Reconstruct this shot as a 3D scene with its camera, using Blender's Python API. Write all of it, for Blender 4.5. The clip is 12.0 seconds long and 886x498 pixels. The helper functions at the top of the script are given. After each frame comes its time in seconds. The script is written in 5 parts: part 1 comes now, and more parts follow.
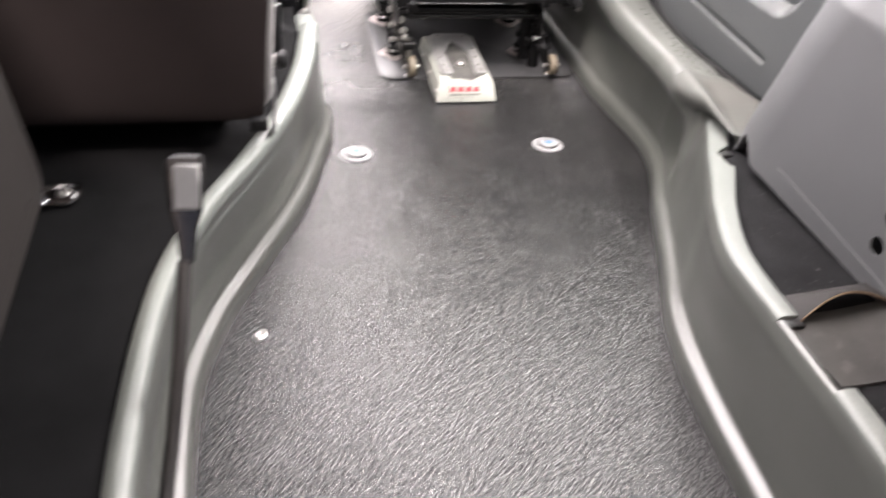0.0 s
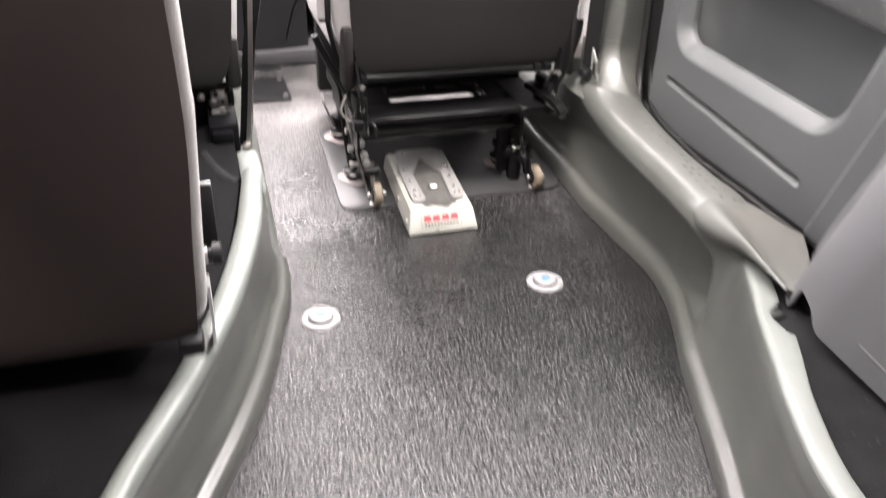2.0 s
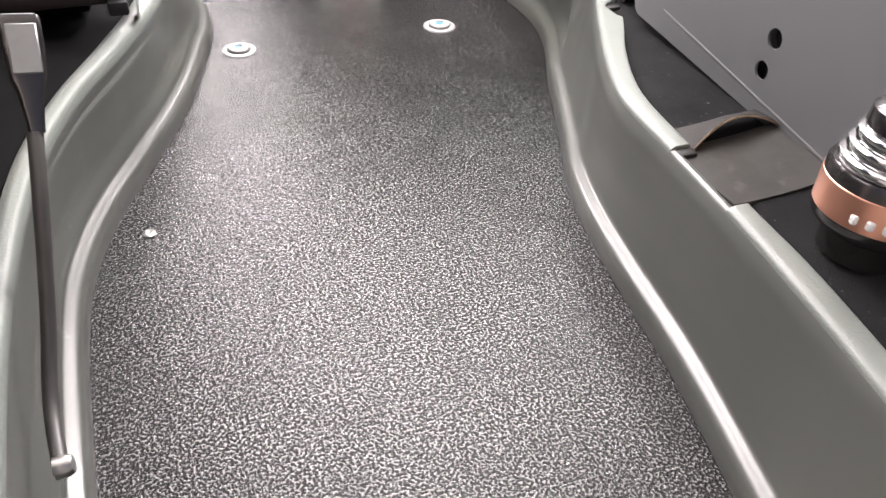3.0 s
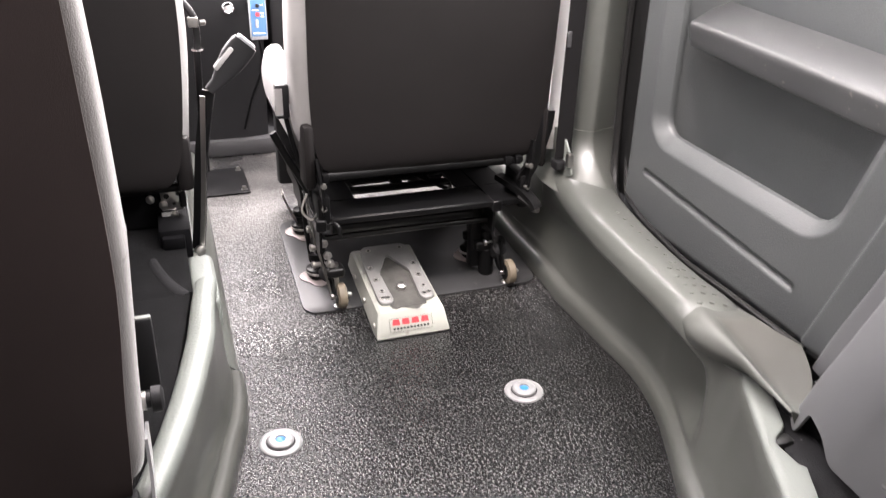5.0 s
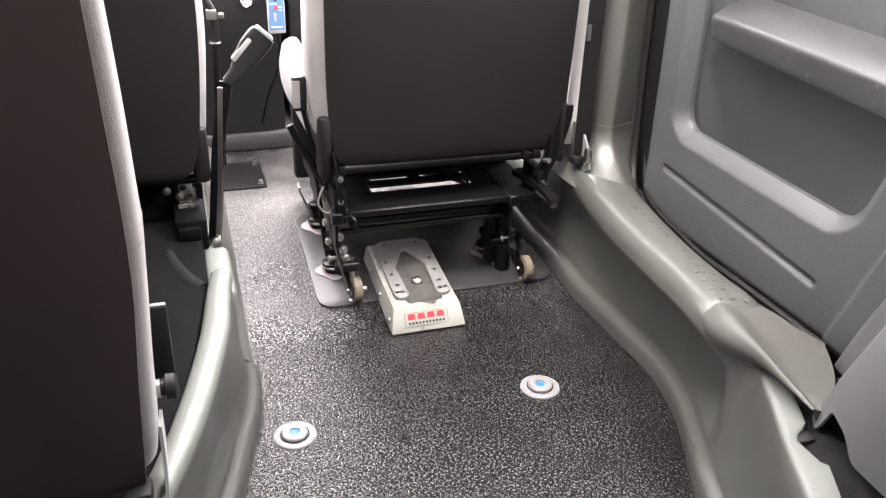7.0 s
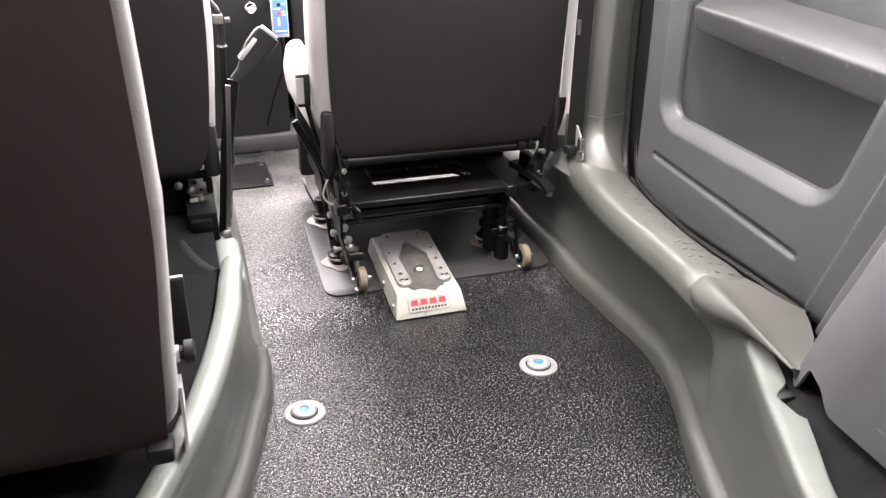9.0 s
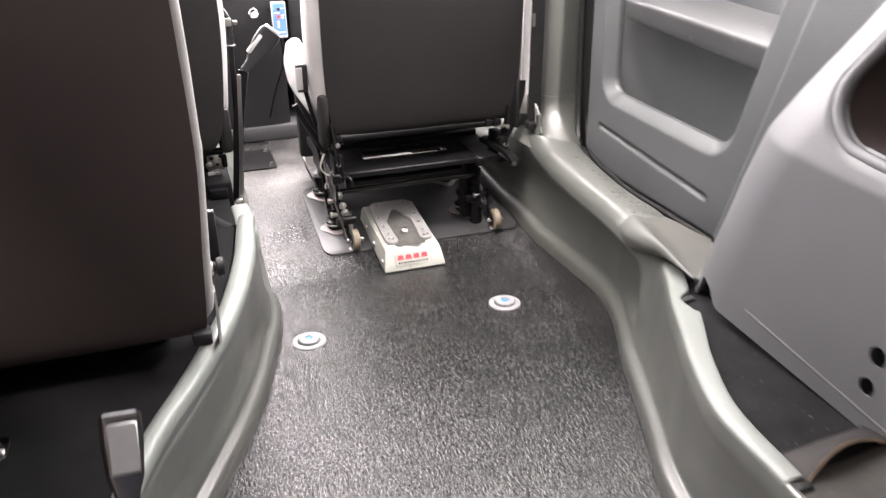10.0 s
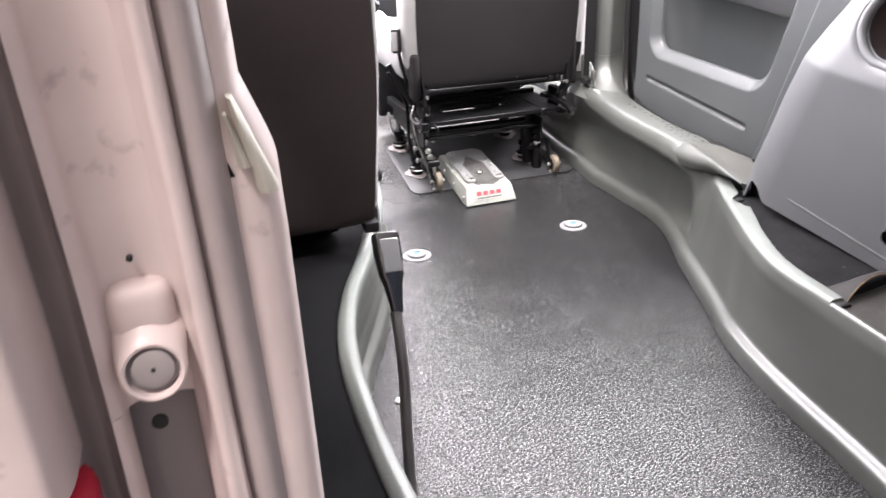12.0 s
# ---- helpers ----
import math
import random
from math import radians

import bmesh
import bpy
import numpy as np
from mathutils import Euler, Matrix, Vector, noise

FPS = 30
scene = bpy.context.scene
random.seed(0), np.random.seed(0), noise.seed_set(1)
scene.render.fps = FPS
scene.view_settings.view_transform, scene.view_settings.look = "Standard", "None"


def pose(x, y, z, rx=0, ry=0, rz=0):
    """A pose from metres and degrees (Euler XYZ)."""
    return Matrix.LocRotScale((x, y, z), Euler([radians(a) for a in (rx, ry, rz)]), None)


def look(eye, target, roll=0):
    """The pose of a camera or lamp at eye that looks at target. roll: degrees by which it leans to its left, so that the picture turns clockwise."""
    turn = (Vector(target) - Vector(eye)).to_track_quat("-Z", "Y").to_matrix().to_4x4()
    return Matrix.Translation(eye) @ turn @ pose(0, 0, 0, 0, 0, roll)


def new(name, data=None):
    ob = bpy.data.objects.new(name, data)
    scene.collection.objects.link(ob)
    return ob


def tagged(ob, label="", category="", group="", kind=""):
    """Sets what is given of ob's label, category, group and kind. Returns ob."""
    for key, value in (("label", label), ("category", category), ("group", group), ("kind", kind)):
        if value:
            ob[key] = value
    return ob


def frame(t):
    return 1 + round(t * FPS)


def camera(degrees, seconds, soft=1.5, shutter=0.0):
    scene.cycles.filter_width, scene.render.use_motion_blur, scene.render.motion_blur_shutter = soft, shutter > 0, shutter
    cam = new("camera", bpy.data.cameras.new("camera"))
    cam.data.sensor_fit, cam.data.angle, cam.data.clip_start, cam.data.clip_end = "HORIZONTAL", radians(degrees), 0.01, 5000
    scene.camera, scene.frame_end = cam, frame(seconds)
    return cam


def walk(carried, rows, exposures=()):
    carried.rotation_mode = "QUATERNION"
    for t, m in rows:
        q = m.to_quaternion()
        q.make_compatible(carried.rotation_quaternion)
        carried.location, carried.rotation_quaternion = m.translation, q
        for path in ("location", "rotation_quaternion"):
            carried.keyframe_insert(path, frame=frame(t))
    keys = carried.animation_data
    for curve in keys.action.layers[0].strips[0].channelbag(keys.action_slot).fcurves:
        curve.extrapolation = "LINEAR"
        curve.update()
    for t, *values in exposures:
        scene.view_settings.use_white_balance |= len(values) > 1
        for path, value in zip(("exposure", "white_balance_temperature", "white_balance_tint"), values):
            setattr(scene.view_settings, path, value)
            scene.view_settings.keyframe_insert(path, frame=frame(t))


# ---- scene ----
cam = camera(57.0, 12.0, soft=1.3, shutter=0.7)
PATH = [
    (0, (-0.498, -2.054, 0.941), (-0.071, -0.454, -0.18), 5.0),
    (0.5, (-0.431, -1.933, 0.964), (0.113, -0.337, -0.111), 2.7),
    (1, (-0.431, -1.758, 0.959), (0.132, -0.121, -0.043), 1.4),
    (1.5, (-0.433, -1.609, 0.972), (0.108, 0.067, 0.025), 1.5),
    (2, (-0.436, -1.653, 0.973), (0.077, -0.009, -0.044), 1.6),
    (2.5, (-0.471, -1.897, 0.86), (0.086, -0.376, -0.313), 4.1),
    (3, (-0.457, -2.093, 0.839), (0.127, -0.642, -0.407), 3.2),
    (3.5, (-0.489, -1.926, 0.893), (0.183, -0.424, -0.244), 3.7),
    (3.7, (-0.479, -1.832, 0.909), (0.196, -0.287, -0.168), 3.2),
    (5.3, (-0.392, -1.501, 0.996), (0.203, 0.201, 0.131), 1.5),
    (5.5, (-0.392, -1.503, 0.992), (0.199, 0.202, 0.13), 1.6),
    (6, (-0.391, -1.514, 0.971), (0.19, 0.192, 0.104), 1.7),
    (6.5, (-0.396, -1.49, 0.97), (0.177, 0.217, 0.1), 1.6),
    (7, (-0.397, -1.506, 0.974), (0.175, 0.198, 0.098), 1.5),
    (7.2, (-0.387, -1.513, 0.961), (0.186, 0.187, 0.078), 1.6),
    (9, (-0.414, -1.598, 0.957), (0.148, 0.123, 0.108), 0.2),
    (9.5, (-0.446, -1.757, 0.978), (0.105, -0.023, 0.148), -0.8),
    (10, (-0.478, -1.951, 0.978), (0.089, -0.22, 0.151), -1.2),
    (10.5, (-0.512, -2.088, 0.976), (0.076, -0.364, 0.15), -1.5),
    (11, (-0.644, -2.15, 0.966), (-0.027, -0.44, 0.133), -1.4),
    (11.3, (-0.75, -2.178, 0.965), (-0.085, -0.486, 0.132), -0.9),
    (11.5, (-0.82, -2.224, 0.969), (-0.177, -0.525, 0.133), -1.2),
    (11.6, (-0.851, -2.24, 0.974), (-0.209, -0.539, 0.138), -1.2),
    (11.7, (-0.861, -2.251, 0.975), (-0.228, -0.547, 0.141), -1.3),
    (12, (-0.863, -2.282, 0.968), (-0.28, -0.559, 0.138), -2.1),
]
walk(cam, [(t, look(eye, target, roll)) for t, eye, target, roll in PATH], [(0, 0.05, 6600, 20), (2.0, 0.0, 6600, 20), (3.0, 0.1, 6600, 20), (3.7, 0.05, 6600, 20), (5.3, -0.3, 6600, 20), (9.0, -0.2, 6600, 20), (10.5, 0.0, 6600, 20), (11.0, 0.05, 6600, 20), (11.6, 0.2, 6300, 20), (12, 0.2, 6300, 20)])

# ---- world and light ----
SUN_UP, SUN_TURN = radians(38), radians(200)
world = bpy.data.worlds.new("sky")
scene.world = world
world.use_nodes = True
wn = world.node_tree.nodes
sky = wn.new("ShaderNodeTexSky")
sky.sky_type, sky.sun_disc = "NISHITA", False
sky.sun_elevation, sky.sun_rotation = SUN_UP, SUN_TURN
sky.dust_density = 3.0
wn["Background"].inputs["Strength"].default_value = 0.06
world.node_tree.links.new(sky.outputs["Color"], wn["Background"].inputs["Color"])
sun = new("sun", bpy.data.lights.new("sun", "SUN"))
sun.data.energy, sun.data.angle, sun.data.color = 5.0, radians(10), (1.0, 0.93, 0.85)
sun.matrix_world = look((-2.2, -3.1, 4.4), (-0.9, -1.8, 0.7))


def opening_light(place, target, wide, high, watts, colour=(1.0, 0.98, 0.95)):
    """Daylight in the opening of a window; also serves the added roof opening."""
    ob = new("opening_light", bpy.data.lights.new("opening_light", "AREA"))
    ob.data.shape, ob.data.size, ob.data.size_y = "RECTANGLE", wide, high
    ob.data.energy, ob.data.color = watts, colour
    ob.matrix_world = look(place, target)
    return ob


opening_light((-0.15, 0.98, 1.22), (-0.15, 0.1, 0.95), 1.6, 0.75, 220)   # raked windscreen
opening_light((-1.02, 0.35, 1.24), (0.2, 0.3, 1.5), 0.8, 0.5, 30)          # driver's window
opening_light((-1.02, -0.95, 1.26), (0.3, -0.85, 1.75), 1.4, 0.5, 14)      # rear side windows
opening_light((0.70, -0.42, 1.28), (-0.5, -0.42, 1.40), 0.85, 0.45, 80, (0.98, 1.0, 0.95))   # window of the sliding door
opening_light((0.70, 0.55, 1.28), (-0.1, 0.5, 1.6), 0.6, 0.45, 45)         # passenger's window
opening_light((-0.08, -0.05, 1.63), (-0.08, -0.049, 0.0), 0.86, 1.5, 70)     # added overhead lamp in an unseen roof opening, for light from above

# ---- materials ----


def material(name, colour, rough=0.5, metal=0.0, spread=0.12, scale=6.0, grain=0.0, grain_scale=300.0, spots=None, spot_scale=40.0, spot_level=0.62, distance=0.002, coat=0.0, sheen=0.0, specular=0.5, even=True, detail=8.0, spot_soft=0.06):
    """A surface with broad and fine variation of colour, gloss and relief. Scales are repeats per metre."""
    m = bpy.data.materials.new(name)
    m.use_nodes = True
    nodes, links = m.node_tree.nodes, m.node_tree.links
    p = nodes["Principled BSDF"]
    geo = nodes.new("ShaderNodeNewGeometry")
    big = nodes.new("ShaderNodeTexNoise")
    big.inputs["Scale"].default_value, big.inputs["Detail"].default_value = scale, 3.0
    links.new(geo.outputs["Position"], big.inputs["Vector"])
    ramp = nodes.new("ShaderNodeMapRange")
    ramp.inputs["From Min"].default_value, ramp.inputs["From Max"].default_value = 0.15, 0.85
    ramp.inputs["To Min"].default_value, ramp.inputs["To Max"].default_value = 1.0 - spread, 1.0 + spread
    links.new(big.outputs["Fac"], ramp.inputs["Value"])
    tone = nodes.new("ShaderNodeVectorMath")
    tone.operation = "SCALE"
    tone.inputs[0].default_value = colour
    links.new(ramp.outputs["Result"], tone.inputs["Scale"])
    out = tone.outputs["Vector"]
    fine = nodes.new("ShaderNodeTexNoise")
    fine.inputs["Scale"].default_value, fine.inputs["Detail"].default_value = grain_scale, min(detail, 3.0)
    links.new(geo.outputs["Position"], fine.inputs["Vector"])
    if spots:
        dots = nodes.new("ShaderNodeTexNoise")
        dots.inputs["Scale"].default_value, dots.inputs["Detail"].default_value = spot_scale, detail
        links.new(geo.outputs["Position"], dots.inputs["Vector"])
        cut = nodes.new("ShaderNodeMapRange")
        cut.inputs["From Min"].default_value, cut.inputs["From Max"].default_value = spot_level, spot_level + spot_soft
        links.new(dots.outputs["Fac"], cut.inputs["Value"])
        mix = nodes.new("ShaderNodeMix")
        mix.data_type = "RGBA"
        links.new(cut.outputs["Result"], mix.inputs["Factor"])
        links.new(out, mix.inputs["A"])
        mix.inputs["B"].default_value = (*spots, 1)
        out = mix.outputs["Result"]
    links.new(out, p.inputs["Base Color"])
    gloss = nodes.new("ShaderNodeMapRange")
    gloss.inputs["From Min"].default_value, gloss.inputs["From Max"].default_value = 0.15, 0.85
    gloss.inputs["To Min"].default_value, gloss.inputs["To Max"].default_value = max(0.03, rough * 0.85), min(1.0, rough * 1.15)
    links.new(big.outputs["Fac"], gloss.inputs["Value"])
    if even:
        p.inputs["Roughness"].default_value = rough
    else:
        links.new(gloss.outputs["Result"], p.inputs["Roughness"])
    p.inputs["Metallic"].default_value = metal
    p.inputs["Specular IOR Level"].default_value = specular
    p.inputs["Coat Weight"].default_value = coat
    p.inputs["Sheen Weight"].default_value = sheen
    if grain:
        bump = nodes.new("ShaderNodeBump")
        bump.inputs["Strength"].default_value, bump.inputs["Distance"].default_value = grain, distance
        links.new(fine.outputs["Fac"], bump.inputs["Height"])
        links.new(bump.outputs["Normal"], p.inputs["Normal"])
    return m


def pebbled_vinyl():
    """Black safety vinyl: raised pebble grain about four millimetres across, its crowns greyed to stand for glints,
    dusty towards the front.
    """
    m = material("pebbled black vinyl", (0.009, 0.0091, 0.0094), 0.24, spread=0.35, scale=3, specular=0.9)
    nodes, links = m.node_tree.nodes, m.node_tree.links
    p = nodes["Principled BSDF"]
    plain = p.inputs["Base Color"].links[0].from_socket
    geo = nodes.new("ShaderNodeNewGeometry")

    def span(source, low, high, to_low=0.0, to_high=1.0):
        n = nodes.new("ShaderNodeMapRange")
        n.interpolation_type = "SMOOTHSTEP"
        for key, value in (("From Min", low), ("From Max", high), ("To Min", to_low), ("To Max", to_high)):
            n.inputs[key].default_value = value
        links.new(source, n.inputs["Value"])
        return n.outputs["Result"]

    def noise(scale, detail):
        n = nodes.new("ShaderNodeTexNoise")
        n.inputs["Scale"].default_value, n.inputs["Detail"].default_value = scale, detail
        links.new(geo.outputs["Position"], n.inputs["Vector"])
        return n.outputs["Fac"]

    def times(a, b):
        n = nodes.new("ShaderNodeMath")
        n.operation = "MULTIPLY"
        links.new(a, n.inputs[0])
        links.new(b, n.inputs[1])
        return n.outputs["Value"]

    def mixed(factor, under, colour):
        n = nodes.new("ShaderNodeMix")
        n.data_type = "RGBA"
        links.new(factor, n.inputs["Factor"])
        links.new(under, n.inputs["A"])
        n.inputs["B"].default_value = (*colour, 1)
        return n.outputs["Result"]
    grain = noise(245, 1.5)
    # grain crowns lightened: the floor's sparkle is put into the base colour
    glints = times(span(grain, 0.54, 0.62), span(noise(9, 3.0), 0.25, 0.7, 0.45, 1.0))
    place = nodes.new("ShaderNodeSeparateXYZ")
    links.new(geo.outputs["Position"], place.inputs["Vector"])
    dust = times(span(place.outputs["Y"], -0.05, 0.6, 0.0, 0.5), span(noise(5, 4.0), 0.3, 0.75))
    colour = mixed(glints, plain, (0.062, 0.0616, 0.061))
    colour = mixed(dust, colour, (0.15, 0.143, 0.135))
    links.new(colour, p.inputs["Base Color"])
    links.new(span(dust, 0.0, 0.6, 0.27, 0.5), p.inputs["Roughness"])
    # valleys reflect less, in place of the shade between pebbles
    links.new(span(grain, 0.45, 0.60, 0.20, 0.85), p.inputs["Specular IOR Level"])
    bump = nodes.new("ShaderNodeBump")
    bump.inputs["Strength"].default_value, bump.inputs["Distance"].default_value = 1.0, 0.0021
    links.new(grain, bump.inputs["Height"])
    links.new(bump.outputs["Normal"], p.inputs["Normal"])
    return m


VINYL = pebbled_vinyl()
PLASTIC = material("grey moulded plastic", (0.080, 0.085, 0.077), 0.33, spread=0.2, scale=4, grain=0.1, grain_scale=500, distance=0.001, specular=0.9, even=True)
# scuffed trim plastic of the left wall, base darkened for its weaker light
PLASTIC_WORN_SHADED = material("scuffed grey plastic darkened for shade", (0.062, 0.064, 0.058), 0.30, spread=0.3, scale=3, spots=(0.105, 0.104, 0.098), spot_scale=28, spot_level=0.64, spot_soft=0.12, grain=0.1, grain_scale=500, distance=0.001, specular=0.8)
PLASTIC_LIGHT = material("pale grey grained plastic", (0.155, 0.168, 0.155), 0.42, spread=0.1, scale=7, grain=0.5, grain_scale=220, distance=0.0014)
DOOR_GREY = material("door grey plastic", (0.074, 0.08, 0.081), 0.4, spread=0.08, scale=4, grain=0.5, grain_scale=330, distance=0.0012, specular=0.6)
ARM_GREY = material("worn door grey plastic", (0.05, 0.052, 0.053), 0.36, spread=0.12, scale=6, grain=0.3, grain_scale=420, distance=0.001, spots=(0.12, 0.117, 0.11), spot_scale=60, spot_level=0.66, specular=0.6)
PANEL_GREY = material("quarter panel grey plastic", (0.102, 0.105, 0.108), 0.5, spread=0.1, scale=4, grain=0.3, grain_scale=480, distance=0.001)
DARK_PLASTIC = material("dark plastic", (0.011, 0.011, 0.012), 0.5, spread=0.15, grain=0.15, grain_scale=500, distance=0.001, specular=0.3)
BLACK_STEEL = material("black painted steel", (0.004, 0.004, 0.0043), 0.4, spread=0.3, scale=14, grain=0.05, specular=0.22)
GLOSS_BLACK = material("glossy black enamel", (0.005, 0.005, 0.005), 0.3, spread=0.3, scale=14, grain=0.05, specular=0.35)
PLATE_STEEL = material("worn black steel plate", (0.026, 0.0265, 0.0275), 0.42, spread=0.35, scale=9, grain=0.08, grain_scale=180, spots=(0.055, 0.053, 0.051), spot_scale=22, spot_level=0.66, specular=0.45)
STEEL = material("bare steel", (0.5, 0.49, 0.47), 0.3, metal=1.0, spread=0.15, scale=30)
CHROME = material("chromed metal", (0.75, 0.75, 0.75), 0.12, metal=1.0, spread=0.05)
CARPET = material("black needle-felt carpet", (0.0065, 0.0065, 0.0069), 0.95, spread=0.3, scale=20, grain=0.8, grain_scale=700, distance=0.003, specular=0.08)
FABRIC_DARK = material("dark brown-grey seat cloth", (0.042, 0.0335, 0.0325), 0.9, spread=0.12, scale=5, grain=0.3, grain_scale=900, distance=0.001, specular=0.12)
FABRIC_BACK = material("dark grey vinyl seat back", (0.0095, 0.0084, 0.0084), 0.6, spread=0.15, scale=6, grain=0.15, grain_scale=700, distance=0.0008, specular=0.16)
# black steel dulled and darkened to stand for shadow under the driver's seat
SEAT_STEEL_SHADED = material("black seat steel dulled for shade", (0.0035, 0.0035, 0.004), 0.7, spread=0.2, grain=0.1, specular=0.06)
FABRIC_SIDE = material("mid grey napped seat cloth", (0.085, 0.079, 0.077), 0.95, spread=0.15, scale=12, grain=0.5, grain_scale=600, distance=0.002, specular=0.1, sheen=0.4)
FABRIC_LIGHT = material("pale grey seat cloth", (0.27, 0.265, 0.262), 0.9, spread=0.12, scale=12, grain=0.3, grain_scale=800, distance=0.0015, specular=0.15)
RUBBER = material("black rubber", (0.009, 0.009, 0.009), 0.5, spread=0.2, grain=0.1, specular=0.35)
WHITE_PAINT = material("off-white powder coat", (0.33, 0.34, 0.305), 0.42, spread=0.2, scale=14, grain=0.06, grain_scale=600, spots=(0.2, 0.19, 0.17), spot_scale=25, spot_level=0.7)
ALLOY = material("brushed aluminium", (0.33, 0.33, 0.322), 0.45, metal=0.6, spread=0.15, scale=25, grain=0.05)
PUCK_WHITE = material("white plastic flange", (0.33, 0.333, 0.336), 0.35, spread=0.05, scale=30)
PUCK_GREY = material("pale grey plastic ring", (0.29, 0.3, 0.31), 0.3, spread=0.05, scale=30)
FLANGE = material("off-white plastic flange", (0.205, 0.207, 0.208), 0.35, spread=0.14, scale=60)
BLUE = material("blue plastic", (0.018, 0.15, 0.40), 0.35, spread=0.05)
PANEL_BLUE = material("blue printed panel", (0.06, 0.16, 0.32), 0.4, spread=0.06)
RED = material("red print", (0.62, 0.05, 0.06), 0.5, spread=0.05)
INK = material("black print", (0.03, 0.03, 0.03), 0.5, spread=0.05)
WHITE = material("white print", (0.75, 0.75, 0.74), 0.5, spread=0.03)
TYRE = material("beige castor tyre", (0.15, 0.125, 0.09), 0.6, spread=0.2, scale=40)
WEB = material("black belt webbing", (0.008, 0.0076, 0.008), 0.8, spread=0.1, grain=0.4, grain_scale=900, distance=0.001, specular=0.1)
PAINT = material("silver-rose body paint", (0.53, 0.445, 0.42), 0.4, spread=0.2, scale=9, coat=0.2, spots=(0.29, 0.235, 0.22), spot_scale=42, spot_level=0.65, spot_soft=0.16)
# the seal's own grey, also the painted shade of the water gutter
SEAL_AND_SHADE = material("rose-grey of seal and gutter shade", (0.31, 0.265, 0.255), 0.5, spread=0.18, scale=14)
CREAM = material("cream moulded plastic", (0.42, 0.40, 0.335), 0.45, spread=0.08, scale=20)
# body paint in a darker copy: shade of groove and lower panel as colour
PAINT_SHADED = material("body paint darkened for shade", (0.19, 0.165, 0.165), 0.42, spread=0.12, scale=8)
LINING = material("pale grey roof lining", (0.78, 0.77, 0.76), 0.9, spread=0.05, grain=0.2)
COPPER = material("copper-coloured band", (0.72, 0.36, 0.25), 0.28, metal=0.8, spread=0.1)
GUNMETAL = material("dark polished metal", (0.09, 0.085, 0.085), 0.2, metal=0.85, spread=0.1)
LENS_RED = material("red lamp lens", (0.55, 0.02, 0.05), 0.15, spread=0.05)
LEATHER = material("worn dark felt back", (0.009, 0.0072, 0.0064), 0.75, spread=0.3, scale=25, grain=0.3)
CARPET_GREY = material("worn dark grey felt carpet", (0.017, 0.017, 0.018), 0.95, spread=0.35, scale=14, grain=0.9, grain_scale=500, distance=0.003, spots=(0.075, 0.075, 0.075), spot_scale=150, spot_level=0.67, specular=0.1)
KICK = material("dark grey kick plastic", (0.04, 0.04, 0.042), 0.55, spread=0.1)
SLEEVE = material("worn grey sleeve", (0.05, 0.047, 0.045), 0.4, spread=0.2, scale=30)
GRIME = material("greasy dark metal", (0.09, 0.088, 0.082), 0.5, metal=0.3, spread=0.45, scale=40)
# left panel's plastic: the shadow on that side is put into its colour
PANEL_SHADED = material("panel plastic darkened for shade", (0.02, 0.0172, 0.016), 0.7, spread=0.08, scale=4, grain=0.15, grain_scale=420, distance=0.001, specular=0.2)
ROSETTE = material("worn pale plated steel", (0.27, 0.235, 0.228), 0.5, metal=0.2, spread=0.2, scale=30)
FOLD_GREY = material("dull grey moulded plastic", (0.086, 0.09, 0.082), 0.52, spread=0.2, scale=6, grain=0.2, grain_scale=420, distance=0.001, specular=0.45)
TRAY = material("brown-grey moulded plastic", (0.078, 0.078, 0.070), 0.42, spread=0.15, scale=9, grain=0.2, grain_scale=400, distance=0.001)
FRAY = material("tan frayed felt edge", (0.2, 0.145, 0.1), 0.9, spread=0.4, scale=60, specular=0.1)
STOP = material("grey stop rubber", (0.26, 0.235, 0.225), 0.6, spread=0.1, scale=40)
GROUND_BOUNCE = material("pale bounce ground", (0.3, 0.295, 0.285), 0.85, spread=0.2, scale=3, grain=0.4, grain_scale=90)

# ---- building helpers ----
BASES = {}


def thing(name, base, label, category, group="", kind=""):
    """An Empty at a thing's base; its parts hang under it."""
    ob = new(name)
    ob.empty_display_size = 0.05
    ob.location = base
    BASES[ob.name] = Vector(base)
    return tagged(ob, label, category, group, kind)


def solid(name, bm, mat, smooth=True, angle=40):
    """A bmesh as one mesh object, given in world places."""
    bmesh.ops.remove_doubles(bm, verts=bm.verts, dist=1e-6)
    bmesh.ops.recalc_face_normals(bm, faces=bm.faces)
    me = bpy.data.meshes.new(name)
    if smooth:
        for f in bm.faces:
            f.smooth = True
        for e in bm.edges:
            e.smooth = len(e.link_faces) == 2 and e.calc_face_angle(3.0) < radians(angle)
    bm.to_mesh(me)
    bm.free()
    me.materials.append(mat)
    return new(name, me)


def part(name, bm, mat, parent, label="", smooth=True, angle=40):
    ob = solid(name, bm, mat, smooth, angle)
    ob.parent = parent
    if parent.name in BASES:
        ob.matrix_parent_inverse = Matrix.Translation(-BASES[parent.name])
    return tagged(ob, label)


def whole(name, bm, mat, label, category, group="", kind="", smooth=True, angle=40):
    return tagged(solid(name, bm, mat, smooth, angle), label, category, group, kind)


